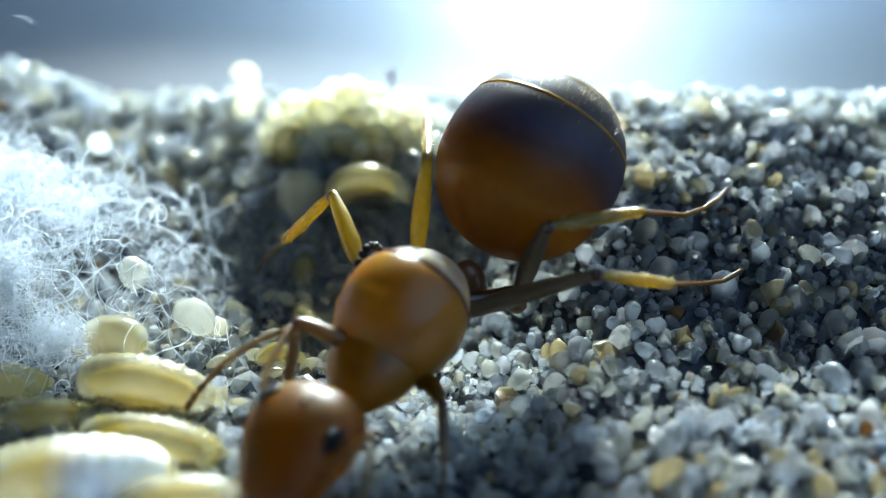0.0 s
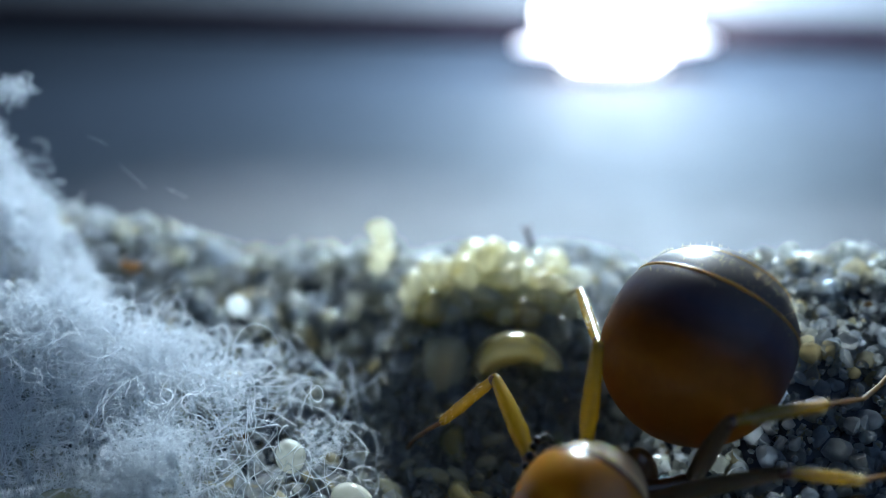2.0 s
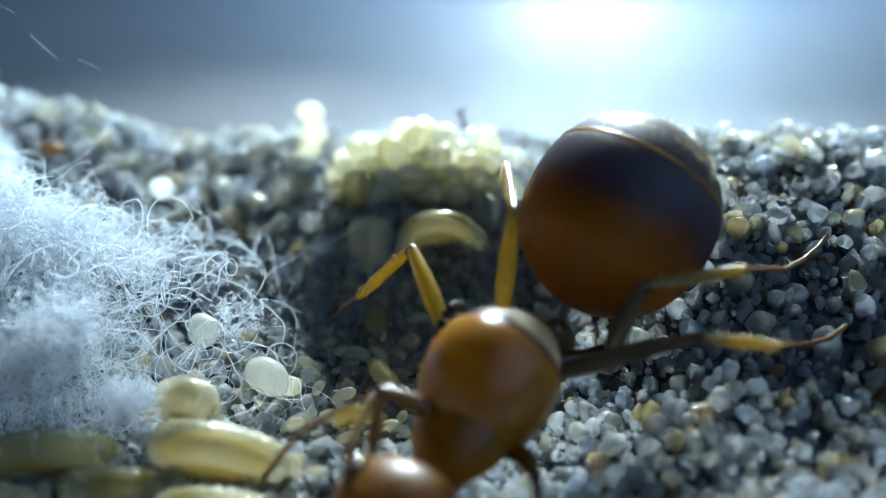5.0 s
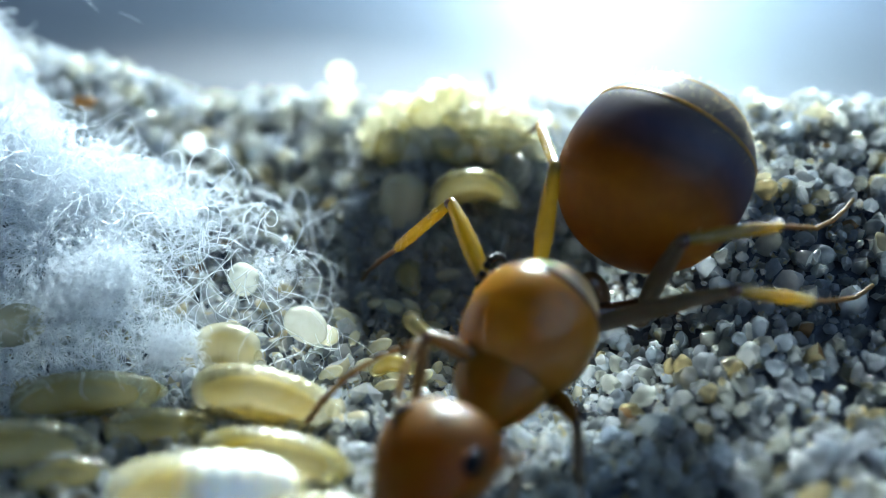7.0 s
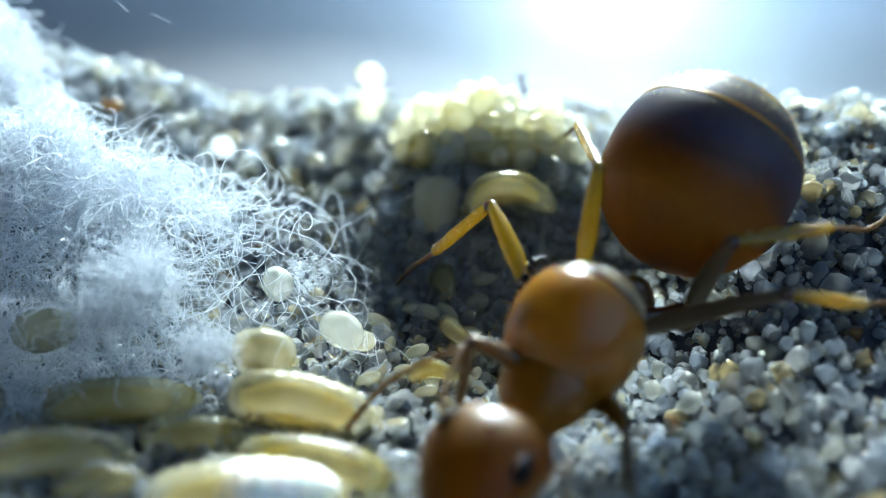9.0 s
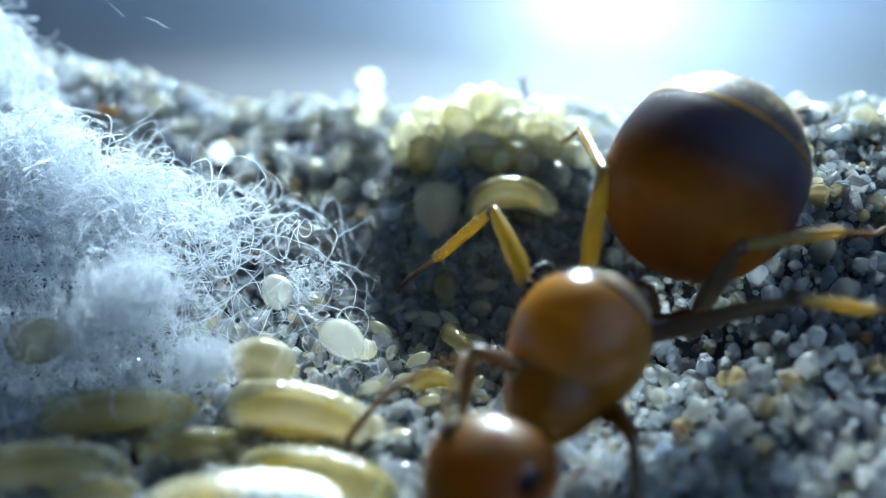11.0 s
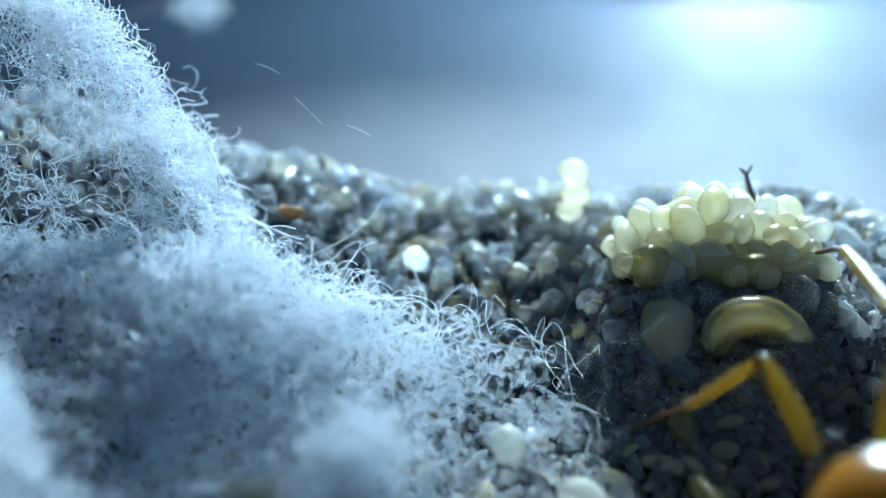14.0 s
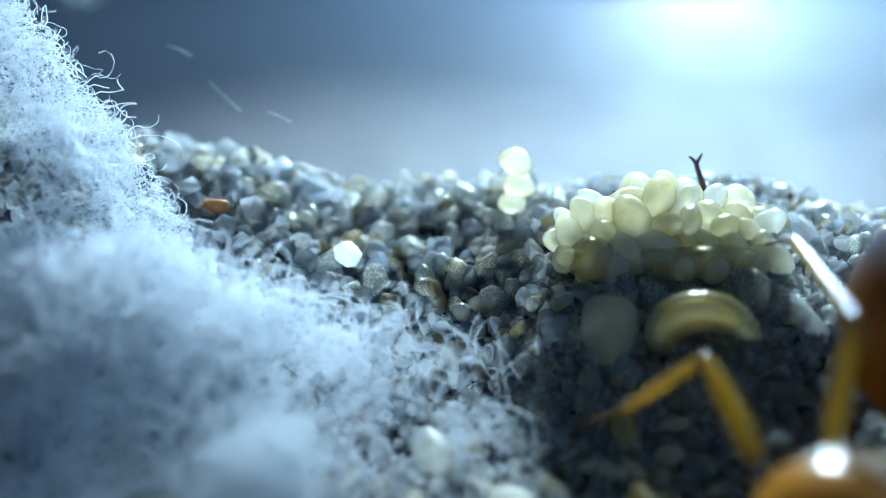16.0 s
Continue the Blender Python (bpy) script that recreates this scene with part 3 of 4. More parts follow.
        prev = ankle
        for k, toe in enumerate(toes):
            toe = Vector(toe)
            bm = bmesh.new()
            tube(bm, [prev, (prev + toe) / 2, toe], [thick * 0.30, thick * 0.31, thick * 0.27], 8)
            part("tarsus", bm, mats[2], tibia)
            prev = toe

    pale, dark = (M_LEG, M_LEG, M_DARKLEG), (M_GREYLEG, M_LEG, M_FEELER)
    leg((1.22, -1.42, 1.60), (0.73, -0.19, 2.35), (-0.15, 0.30, 1.35), [(-0.45, 0.75, 0.95), (-0.70, 1.10, 0.60), (-0.85, 1.35, 0.30)], 0.135, pale)
    leg((2.10, -1.10, 1.65), (2.28, -0.92, 3.22), (2.25, 2.10, 2.98), [(2.22, 2.6, 2.80), (2.18, 2.95, 2.62), (2.14, 3.3, 2.45)], 0.13, pale)
    leg((1.25, -3.0, 0.95), (0.42, -2.98, 1.38), (0.28, -3.30, 0.62), [(0.10, -3.55, 0.25), (-0.05, -3.80, -0.05), (-0.2, -4.0, -0.3)], 0.12, (M_FEELER, M_FEELER, M_DARKLEG))
    leg((3.75, -1.10, 1.02), (4.05, -2.05, 2.48), (5.50, -1.75, 2.60), [(6.40, -0.65, 2.15), (6.95, 0.25, 1.95), (7.30, 0.75, 1.95), (7.55, 1.15, 2.0)], 0.14, dark, (2.75, -1.35, 0.95))
    leg((2.90, -1.55, 0.85), (4.80, -2.38, 1.85), (5.92, -2.30, 1.66), [(6.65, -1.45, 1.30), (7.05, -1.0, 1.15), (7.45, -0.55, 1.15)], 0.135, dark)
    leg((2.25, -3.15, 0.55), (2.50, -3.65, 0.40), (2.52, -4.3, -0.1), [(2.50, -4.75, -0.30), (2.45, -5.0, -0.45), (2.30, -5.2, -0.5)], 0.12, (M_HEAD, M_DARKLEG, M_DARKLEG))
    settle(ant)
    return ant


build_ant()

# ---- brood ----


def larva(name, points, radius, mat, label, group, segments=12, tail=0.55, ridge=0.06):
    """A segmented grub along a curve, fatter in the middle, with a small head."""
    pts = [Vector(p) for p in points]
    if len(pts) == 2:
        pts = [pts[0], pts[0].lerp(pts[1], 0.5) + Vector((0, 0, 0.06)), pts[1]]

    def on(t):
        t *= len(pts) - 1
        k = min(int(t), len(pts) - 2)
        t -= k
        p0, p1, p2, p3 = pts[max(k - 1, 0)], pts[k], pts[k + 1], pts[min(k + 2, len(pts) - 1)]
        return 0.5 * (2 * p1 + (p2 - p0) * t + (2 * p0 - 5 * p1 + 4 * p2 - p3) * t * t + (3 * p1 - p0 - 3 * p2 + p3) * t ** 3)

    rings, n, count = [], 20, segments * 5
    bm = bmesh.new()
    for k in range(count + 1):
        t = k / count
        u = 2 * t - 1
        r = radius * (1 - abs(u) ** 3.2) ** 0.5 * (1 - (1 - tail) * max(0, u) ** 1.5 * 0.6)
        r = max(r, radius * 0.05) * (1 - ridge + ridge * abs(math.sin(math.pi * segments * t)) ** 0.9)
        p = on(t)
        d = (on(min(1, t + 0.02)) - on(max(0, t - 0.02))).normalized()
        side = Vector((0, 0, 1)).cross(d)
        side = side.normalized() if side.length > 1e-3 else Vector((1, 0, 0))
        top = d.cross(side)
        rings.append([bm.verts.new(p + side * r * math.cos(6.2832 * i / n) + top * r * 0.94 * math.sin(6.2832 * i / n)) for i in range(n)])
    for r, s in zip(rings, rings[1:]):
        for i in range(n):
            bm.faces.new((r[i], r[(i + 1) % n], s[(i + 1) % n], s[i]))
    bm.faces.new(rings[0][::-1])
    bm.faces.new(rings[-1])
    body = tagged(part(name, bm, mat), label, "larva", group)
    bm = bmesh.new()
    steps = [0.18 + 0.6 * k / 6 for k in range(7)]
    tube(bm, [on(t) - Vector((0, 0, radius * 0.12)) for t in steps], [radius * (0.36 + 0.34 * math.sin(math.pi * k / 6)) for k in range(7)], 12)
    part("gut", bm, M_GUT, body, "dark yellow gut seen through the skin")
    end, before = on(0.99), on(0.9)
    bm = bmesh.new()
    lathe(bm, end, end - before, oval_rows(radius * 0.5, radius * 0.26, radius * 0.24, 8), 12)
    part("head", bm, M_LARVA_PALE, body)
    return body


PILE = "larvae lying on the sand"
larva("larva", [(-3.15, -2.05, -0.03), (-2.10, -2.25, 0.00), (-0.98, -2.40, -0.20)], 0.46, M_LARVA_PALE, "plump pale yellow larva with shiny segments on sand", PILE)
larva("larva", [(-5.85, -2.40, -0.20), (-4.90, -2.15, -0.10), (-3.65, -1.95, -0.15)], 0.38, M_LARVA, "slim yellow larva lying beside the cotton", PILE)
larva("larva", [(-4.35, -2.70, -0.40), (-3.50, -2.70, -0.37), (-2.65, -2.55, -0.45)], 0.35, M_LARVA, "small yellow larva half under its neighbours", PILE)
larva("larva", [(-6.45, -3.50, -0.40), (-5.40, -3.35, -0.30), (-4.35, -3.25, -0.35)], 0.44, M_LARVA, "yellow larva with a dark gut on sand", PILE)
larva("larva", [(-3.75, -4.70, -0.25), (-2.60, -4.60, -0.15), (-1.25, -4.40, -0.15)], 0.57, M_MILKY, "large creamy larva with a milky end", PILE)
larva("larva", [(-2.80, -3.45, -0.30), (-1.80, -3.55, -0.25), (-0.65, -3.70, -0.37)], 0.42, M_LARVA, "clear yellow larva with a wet glint", PILE)
larva("larva", [(-1.85, -5.35, -0.30), (-1.05, -5.15, -0.20), (-0.20, -4.95, -0.25)], 0.38, M_LARVA_PALE, "pale ridged larva beside the ant's head", PILE)
larva("larva", [(-6.55, -0.75, 0.35), (-6.2, -1.15, 0.55), (-5.75, -0.85, 0.5)], 0.37, M_EGG, "pale curled larva against the cotton", PILE, 7, 0.6, 0.015)
larva("larva", [(-3.25, -1.2, 0.15), (-2.8, -1.15, 0.25), (-2.3, -1.3, 0.15)], 0.39, M_EGG, "pale milky larva under cotton threads", PILE, 7, 0.7, 0.015)
larva("larva", [(-5.20, -4.00, -0.45), (-4.60, -3.85, -0.40), (-4.00, -3.70, -0.45)], 0.27, M_LARVA, "short yellow larva between two bigger ones", PILE)
larva("larva", [(-7.6, -2.2, -0.3), (-7.0, -2.0, -0.2), (-6.5, -2.1, -0.3)], 0.31, M_LARVA, "short yellow larva at the cotton's foot", PILE)

HEAP = "brood heap on the sand bank"
larva("larva", [(0.30, 3.75, 2.10), (0.85, 3.65, 1.98), (1.55, 3.65, 2.02), (2.25, 3.75, 2.00)], 0.30, M_LARVA, "long yellow larva under the egg heap", HEAP, 9, 0.55, 0.02)
larva("larva", [(-0.16, 3.10, 1.72), (-0.20, 2.95, 1.20), (-0.10, 2.75, 0.55)], 0.44, M_EGG, "pale yellow larva hanging down the bank", HEAP, 7, 0.7, 0.015)
larva("larva", [(0.45, 2.45, 1.10), (0.72, 2.55, 1.58), (1.32, 2.6, 1.66), (1.95, 2.5, 1.32)], 0.34, M_LARVA, "arched yellow larva on the bank", HEAP, 9, 0.55, 0.02)
larva("larva", [(-0.65, 3.7, 1.75), (-0.45, 3.75, 2.05), (-0.35, 3.9, 2.35)], 0.36, M_LARVA, "yellow larva at the heap's side", HEAP, 8, 0.6, 0.02)
larva("larva", [(0.37, 2.55, 0.15), (0.0, 2.10, 0.20), (-0.05, 1.65, 0.20), (0.10, 1.25, 0.10)], 0.24, M_LARVA, "curled yellow larva on the dark hollow's floor", HEAP)
# these two take the darker skin so its colour adds to the hollow's shade
larva("larva", [(0.55, -0.35, -0.2), (0.25, -0.05, 0.0), (0.05, 0.4, 0.0), (0.25, 0.75, -0.1)], 0.17, M_LARVA, "small curled clear larva in the ant's shadow", HEAP)
larva("larva", [(-0.55, -1.10, -0.25), (-0.20, -1.0, -0.10), (0.25, -1.1, -0.2)], 0.17, M_LARVA, "small bent clear larva in the ant's shadow", HEAP)


def egg_mesh(name, mat, seed):
    bm = bmesh.new()
    bmesh.ops.create_icosphere(bm, subdivisions=3, radius=1)
    for v in bm.verts:
        v.co *= 1 + 0.05 * noise.noise(v.co * 1.3 + Vector((seed, 0, 0)))
        v.co.x *= 1 - 0.08 * v.co.z
        v.co *= MM
    me = bpy.data.meshes.new(name)
    bm.to_mesh(me)
    bm.free()
    me.polygons.foreach_set("use_smooth", [True] * len(me.polygons))
    me.materials.append(mat)
    return me


EGGS = [egg_mesh("egg", mat, 3.7 * k) for k, mat in enumerate((M_EGG, M_EGG_YELLOW, M_WHITE))]


def egg(at, a, b, kind, label, group, turn=(0, 0, 0)):
    ob = new("egg", EGGS[kind])
    ob.matrix_basis = pose(*(c * MM for c in at), *turn) @ Matrix.Diagonal((a, b, b, 1))
    return tagged(ob, label, "egg", group)


def build_egg_heap():
    """A loose pile of small eggs: each one rests against those below it."""
    rng = random.Random(12)
    laid = []
    tries = 0
    while len(laid) < 58 and tries < 6000:
        tries += 1
        x, y = rng.uniform(-0.95, 2.45), rng.uniform(3.65, 5.0)
        across = 1 - ((x - 0.75) / 1.75) ** 2
        top = 1.95 + 0.80 * max(0.0, across) ** 0.4 * step(3.5, 4.5, y) + 0.12 * noise.noise(Vector((x * 1.7, y * 1.7, 2.0)))
        size = rng.uniform(0.20, 0.34)
        z = top - rng.random() ** 2 * 0.5
        if z > 1.9 and all((Vector((x, y, z)) - p).length > 0.72 * (size + s) for p, s in laid):
            laid.append((Vector((x, y, z)), size))
    for k, (p, size) in enumerate(laid):
        kind = rng.choice((0, 0, 0, 1, 1, 2))
        egg(tuple(p), size * rng.uniform(1.2, 1.7), size * rng.uniform(0.80, 0.98), kind,
            ("glossy cream egg in the brood heap", "pale yellow egg in the brood heap", "milky white egg in the brood heap")[kind], HEAP,
            (rng.uniform(0, 180), rng.uniform(-50, 50), rng.uniform(0, 180)))


build_egg_heap()
egg((-1.64, 6.3, 2.84), .30, .24, 1, "pale yellow egg balanced on top of another", "egg stack on the bank", (0, 25, 0))
egg((-1.60, 6.32, 2.41), .30, .21, 0, "cream egg lying under another egg", "egg stack on the bank", (0, 10, 0))
egg((-1.72, 6.35, 2.08), .26, .20, 0, "cream egg at the foot of the stack", "egg stack on the bank", (0, 0, 20))
egg((-2.67, -0.10, 0.93), .285, .25, 2, "single round white egg on cotton fibres", "single eggs", (0, 75, 0))
egg((-1.62, -0.52, 0.32), .40, .29, 2, "whitish oval egg with a dimple beside the cotton", "single eggs", (0, 20, -25))
egg((-1.30, -0.30, 0.02), .20, .17, 0, "small clear egg beside a bigger one", "single eggs")



def build_young():
    """Small oblong eggs strewn over the dark hollow in front of the heap."""
    rng = random.Random(31)
    laid = []
    while len(laid) < 22:
        x, y = rng.uniform(-1.2, 1.5), rng.uniform(-1.5, 1.9)
        if all((x - p) ** 2 + (y - q) ** 2 > 0.09 for p, q in laid):
            laid.append((x, y))
            long = rng.uniform(0.17, 0.27)
            egg((x, y, ground_height(x, y) + 0.16), long, long * rng.uniform(0.42, 0.55), 0, "small clear oblong egg on the shaded sand", "eggs strewn in the hollow",
                (0, rng.uniform(-25, 25), rng.uniform(0, 180)))


build_young()

# ---- single stones and the twig ----


def stone_mesh(name, mat, seed, cuts=7, sub=2, deep=(0.48, 0.80)):
    rng = random.Random(seed)
    bm = bmesh.new()
    bmesh.ops.create_icosphere(bm, subdivisions=sub, radius=1)
    planes = []
    for _ in range(cuts):
        d = Vector((rng.gauss(0, 1), rng.gauss(0, 1), rng.gauss(0, 1))).normalized()
        planes.append((d, rng.uniform(*deep)))
    for v in bm.verts:
        for d, k in planes:
            over = v.co.dot(d) - k
            if over > 0:
                v.co -= d * over
        v.co *= (1 + 0.06 * noise.noise(v.co * 2 + Vector((seed, 1, 2)))) * MM
    me = bpy.data.meshes.new(name)
    bm.to_mesh(me)
    bm.free()
    me.polygons.foreach_set("use_smooth", [True] * len(me.polygons))
    me.materials.append(mat)
    return me


def stone(name, at, size, mat, label, seed, turn=(0, 0, 0)):
    ob = new(name, stone_mesh(name, mat, seed))
    ob.matrix_basis = pose(*(c * MM for c in at), *turn) @ Matrix.Diagonal((*size, 1))
    return tagged(ob, label, "stone")


def clear_quartz():
    m, n, l, b = material("clear_quartz")
    b.inputs["Base Color"].default_value = (0.9, 0.93, 0.95, 1)
    l.new(ramp(n, l, noise_at(n, l, 4, 3), [(0.3, (0.03, 0.03, 0.03)), (0.7, (0.22, 0.22, 0.22))]), b.inputs["Roughness"])
    b.inputs["Transmission Weight"].default_value = 0.45
    see_through(m, n, l, b, 0.5, (0.9, 0.92, 0.9), 0.2)
    b.inputs["IOR"].default_value = 1.54
    bumped(n, l, b, noise_at(n, l, 5.0, 3), 0.6, 0.05)
    return m


M_CLEAR = clear_quartz()
stone("crystal", (2.45, 3.45, 1.32), (.52, .40, .42), M_CLEAR, "large clear quartz crystal on the bank", 11, (10, 20, 0))
stone("crystal", (2.85, 3.25, 1.10), (.36, .36, .34), M_CLEAR, "clear quartz crystal beside a larger one", 12)
stone("crystal", (-1.53, 4.95, 0.85), (.24, .22, .22), M_CLEAR, "sparkling clear quartz crystal on the bank", 13)
stone("crystal", (-0.75, 4.85, 1.15), (.24, .20, .20), M_CLEAR, "sparkling clear quartz grain under the heap", 14)
stone("crystal", (-4.45, 4.75, 1.75), (.27, .22, .24), M_CLEAR, "glinting clear quartz grain on the bank", 15)
stone("crystal", (-4.67, 6.95, 1.95), (.16, .16, .16), M_CLEAR, "small glinting quartz grain on the ridge", 16)
stone("pebble", (-5.65, 7.9, 2.10), (.36, .26, .22), M_WHITE, "flat white translucent pebble on the ridge", 17, (0, 12, 0))
stone("pebble", (-6.81, 5.4, 2.42), (.24, .18, .17), M_ORANGE, "rusty orange sand grain", 18)
stone("pebble", (-7.83, 5.0, 3.05), (.20, .2, .33), M_DARKGRAIN, "dark blue-grey stone chip", 19)
stone("pebble", (-5.75, 3.45, 1.55), (.26, .2, .32), M_DARKGRAIN, "dark blue stone chip on the bank", 20)
stone("pebble", (-1.05, 7.0, 1.68), (.24, .2, .36), M_TWIG, "pointed brown stone chip on the ridge", 21)
stone("pebble", (-4.30, 3.0, 1.05), (.22, .16, .13), plain("tan_grain", (0.42, 0.34, 0.18), 0.4), "tan sand grain among cotton threads", 22)


def build_twig():
    twig = thing("twig", (1.62, 6.2, 2.1), "tiny forked dark brown twig sticking up", "twig")
    bm = bmesh.new()
    tube(bm, [(1.72, 6.2, 1.95), (1.60, 6.2, 2.40), (1.52, 6.2, 2.62), (1.46, 6.2, 2.82)], [0.06, 0.055, 0.045, 0.04], 8)
    part("stalk", bm, M_TWIG, twig)
    for tip in ((1.34, 6.2, 2.93), (1.56, 6.2, 2.98)):
        bm = bmesh.new()
        tube(bm, [(1.47, 6.2, 2.80), ((1.46 + tip[0]) / 2, 6.2, 2.88), tip], [0.035, 0.028, 0.012], 8)
        part("fork", bm, M_TWIG, twig)
    settle(twig)


build_twig()

# ---- cotton ----


COTTON_LOW = ((-16, 3.2), (-8, 3.1), (-6.6, 2.85), (-5.8, 2.55), (-5.2, 2.25), (-4.4, 1.85), (-3.2, 1.65), (-2.3, 1.45), (-1.7, 0.9), (-1.2, 0.0), (0, -1))
COTTON_HIGH = ((-16, 8.5), (-9.4, 6.4), (-9.0, 5.6), (-8.6, 4.8), (-8.2, 4.1), (-7.7, 3.2), (-7.1, 2.0), (-6.5, 0.5), (-6.0, -0.6), (0, -1))


def cotton_height(x, y):
    """Top of the cotton; below the sand where there is none."""
    z = (along(COTTON_LOW, x) + 0.4) * step(-2.2, 1.6, y) * (1 - step(2.2, 3.5, y)) - 0.4
    z = max(z, (along(COTTON_HIGH, x) + 0.6) * step(1.8, 3.2, y) * (1 - step(4.6, 7.2, y)) - 0.6)
    z += 4.8 * step(-7.2, -8.6, x) * step(-7.0, -5.2, y) * (1 - step(-3.4, -1.2, y))
    z += 0.30 * noise.noise(Vector((x * 0.8, y * 0.8, 1.0))) + 0.18 * noise.noise(Vector((x * 2.1, y * 2.1, 5.0)))
    return z


def build_cotton():
    rng = random.Random(21)
    nrng = np.random.RandomState(4)
    cotton = thing("cotton_wool", (-8, 1, 0), "fluffy white cotton wool plug with loose fibres", "cotton wool")
    def strands(count, pick, length, wander, radius, name, label="", kink=0.12):
        V, F = [], []
        base = 0
        for _ in range(count):
            p = Vector(pick())
            d = Vector((rng.gauss(0, 1), rng.gauss(0, 1), rng.gauss(0, 0.45))).normalized()
            curl = Vector((rng.gauss(0, 1), rng.gauss(0, 1), rng.gauss(0, 1))) * wander
            n = 6 + int(rng.random() * 5) if length < 0.5 else (14 if kink > 0.1 else 26) + int(rng.random() * 14)
            hop = length * rng.uniform(0.5, 1.4) / n
            pts = []
            for k in range(n):
                pts.append(p.copy())
                if rng.random() < (0.18 if kink > 0.1 else 0.10):
                    curl = Vector((rng.gauss(0, 1), rng.gauss(0, 1), rng.gauss(0, 1))) * wander
                d = (d + curl.cross(d) * 0.35 + Vector((rng.gauss(0, kink), rng.gauss(0, kink), rng.gauss(0, kink)))).normalized()
                p = p + d * hop
                top = cotton_height(p.x, p.y)
                if p.y > 2.2 and top < ground_height(p.x, p.y) - 0.05 and k > 2:
                    break
                if p.z > top + 0.25:
                    d.z -= 0.25
                if p.z < top - 0.35:
                    d.z += 0.25
                d.normalize()
            n = len(pts)
            r = radius * rng.uniform(0.6, 1.25)
            for k, q in enumerate(pts):
                t = (pts[min(k + 1, n - 1)] - pts[max(k - 1, 0)]).normalized()
                s = t.orthogonal().normalized()
                u = t.cross(s)
                for ang in (0.0, 2.094, 4.189):
                    V.append(q + (s * math.cos(ang) + u * math.sin(ang)) * r)
            for k in range(n - 1):
                a = base + 3 * k
                for i in range(3):
                    j = (i + 1) % 3
                    F.append((a + i, a + j, a + 3 + j, a + 3 + i))
            base += 3 * n
        ob = new(name, mesh_from(name, V, F, M_FIBRE))
        ob.parent = cotton
        return tagged(ob, label, "", "", "stuff")

    def low_spot():
        while True:
            x, y = rng.uniform(-8.5, -1.3), rng.uniform(-1.6, 3.6)
            z = cotton_height(x, y)
            if z > ground_height(x, y) + 0.02 and rng.random() < 0.16 + 0.84 * step(-2.6, -5.4, x):
                return x, y, z - rng.random() ** 1.5 * 0.7 + 0.10

    def high_spot():
        while True:
            x, y = rng.uniform(-11, -5.2), rng.uniform(-5.5, 6.0)
            z = cotton_height(x, y)
            if z > ground_height(x, y) + 0.1 and (x < -6.4 or y > 2.0):
                return x, y, z - rng.random() ** 1.5 * 1.4

    def face_spot():
        while True:
            x, y = rng.uniform(-11.2, -6.6), rng.uniform(-6.5, 6.0)
            z = cotton_height(x, y)
            if z > ground_height(x, y) + 0.1 and not (-2.6 < y < 2.0 and x > -8.6):
                return x, y, z - rng.random() * 0.3

    def front_spot():
        while True:
            x, y = rng.uniform(-9.0, -4.6), rng.uniform(-2.2, 1.2)
            z = cotton_height(x, y)
            if z > ground_height(x, y):
                return x, y, z + 0.25 - rng.random() * 0.7

    def tuft(cx, cy, cz, r):
        def spot():
            v = Vector((rng.gauss(0, 1), rng.gauss(0, 1), rng.gauss(0, 0.7))) * r * 0.5
            return cx + v.x, cy + v.y, cz + v.z
        return spot

    strands(1050, low_spot, 3.0, 0.7, 0.0082, "cotton_fluff", "fine curled white fibres", 0.07)
    strands(3200, high_spot, 1.3, 1.1, 0.0085, "cotton_mat", "matted white fibres")
    strands(1700, face_spot, 1.2, 1.2, 0.0075, "cotton_mat", "matted white fibres")
    strands(6200, face_spot, 0.45, 1.8, 0.008, "cotton_fuzz", "short white fuzz on the cotton")
    strands(900, front_spot, 2.2, 0.9, 0.0085, "cotton_mat", "matted white fibres")
    strands(150, tuft(-6.15, -0.94, 7.25, 0.26), 0.30, 2.0, 0.0055, "tuft", "loose white scrap hanging from the cotton")
    strands(950, tuft(-4.65, -0.9, 1.40, 0.80), 0.45, 1.8, 0.0065, "tuft", "dense white tuft")
    strands(520, tuft(-3.58, -1.6, 0.52, 0.46), 0.34, 1.8, 0.0065, "tuft", "dense white tuft")
    strands(700, tuft(-5.2, -1.2, 1.0, 0.75), 0.36, 2.0, 0.0055, "tuft", "dense white tuft")
    strands(90, tuft(-2.3, 0.6, 0.85, 0.5), 0.8, 1.8, 0.006, "tuft", "thin bluish-white tuft")
    for pts in ([(-1.55, 0.3, 1.0), (-1.25, 0.7, 1.5), (-1.35, 1.3, 1.75), (-0.9, 1.6, 1.72), (-0.5, 1.85, 1.85), (-0.3, 2.0, 2.0)],
                [(-6.15, -0.94, 7.25), (-6.9, -0.6, 7.2), (-7.8, 0.2, 6.7), (-8.9, 1.6, 5.6)],
                [(-1.9, 0.0, 0.9), (-1.5, 0.2, 0.85), (-1.2, 0.0, 0.9), (-1.11, 0.06, 1.1)],
                [(-1.7, -0.4, 0.7), (-1.3, -0.9, 0.5), (-1.15, -1.3, 0.35), (-1.05, -1.75, 0.32)],
                [(-6.61, 3.2, 5.66), (-6.43, 3.2, 5.60), (-6.26, 3.2, 5.49)], [(-6.05, 3.2, 5.12), (-5.85, 3.2, 4.9), (-5.63, 3.2, 4.67)],
                [(-5.25, 3.2, 4.66), (-5.08, 3.2, 4.59), (-4.89, 3.2, 4.48)]):
        bm = bmesh.new()
        tube(bm, pts, [0.0026] * len(pts), 5)
        part("stray_fibre", bm, M_FIBRE, cotton)
    settle(cotton)


build_cotton()

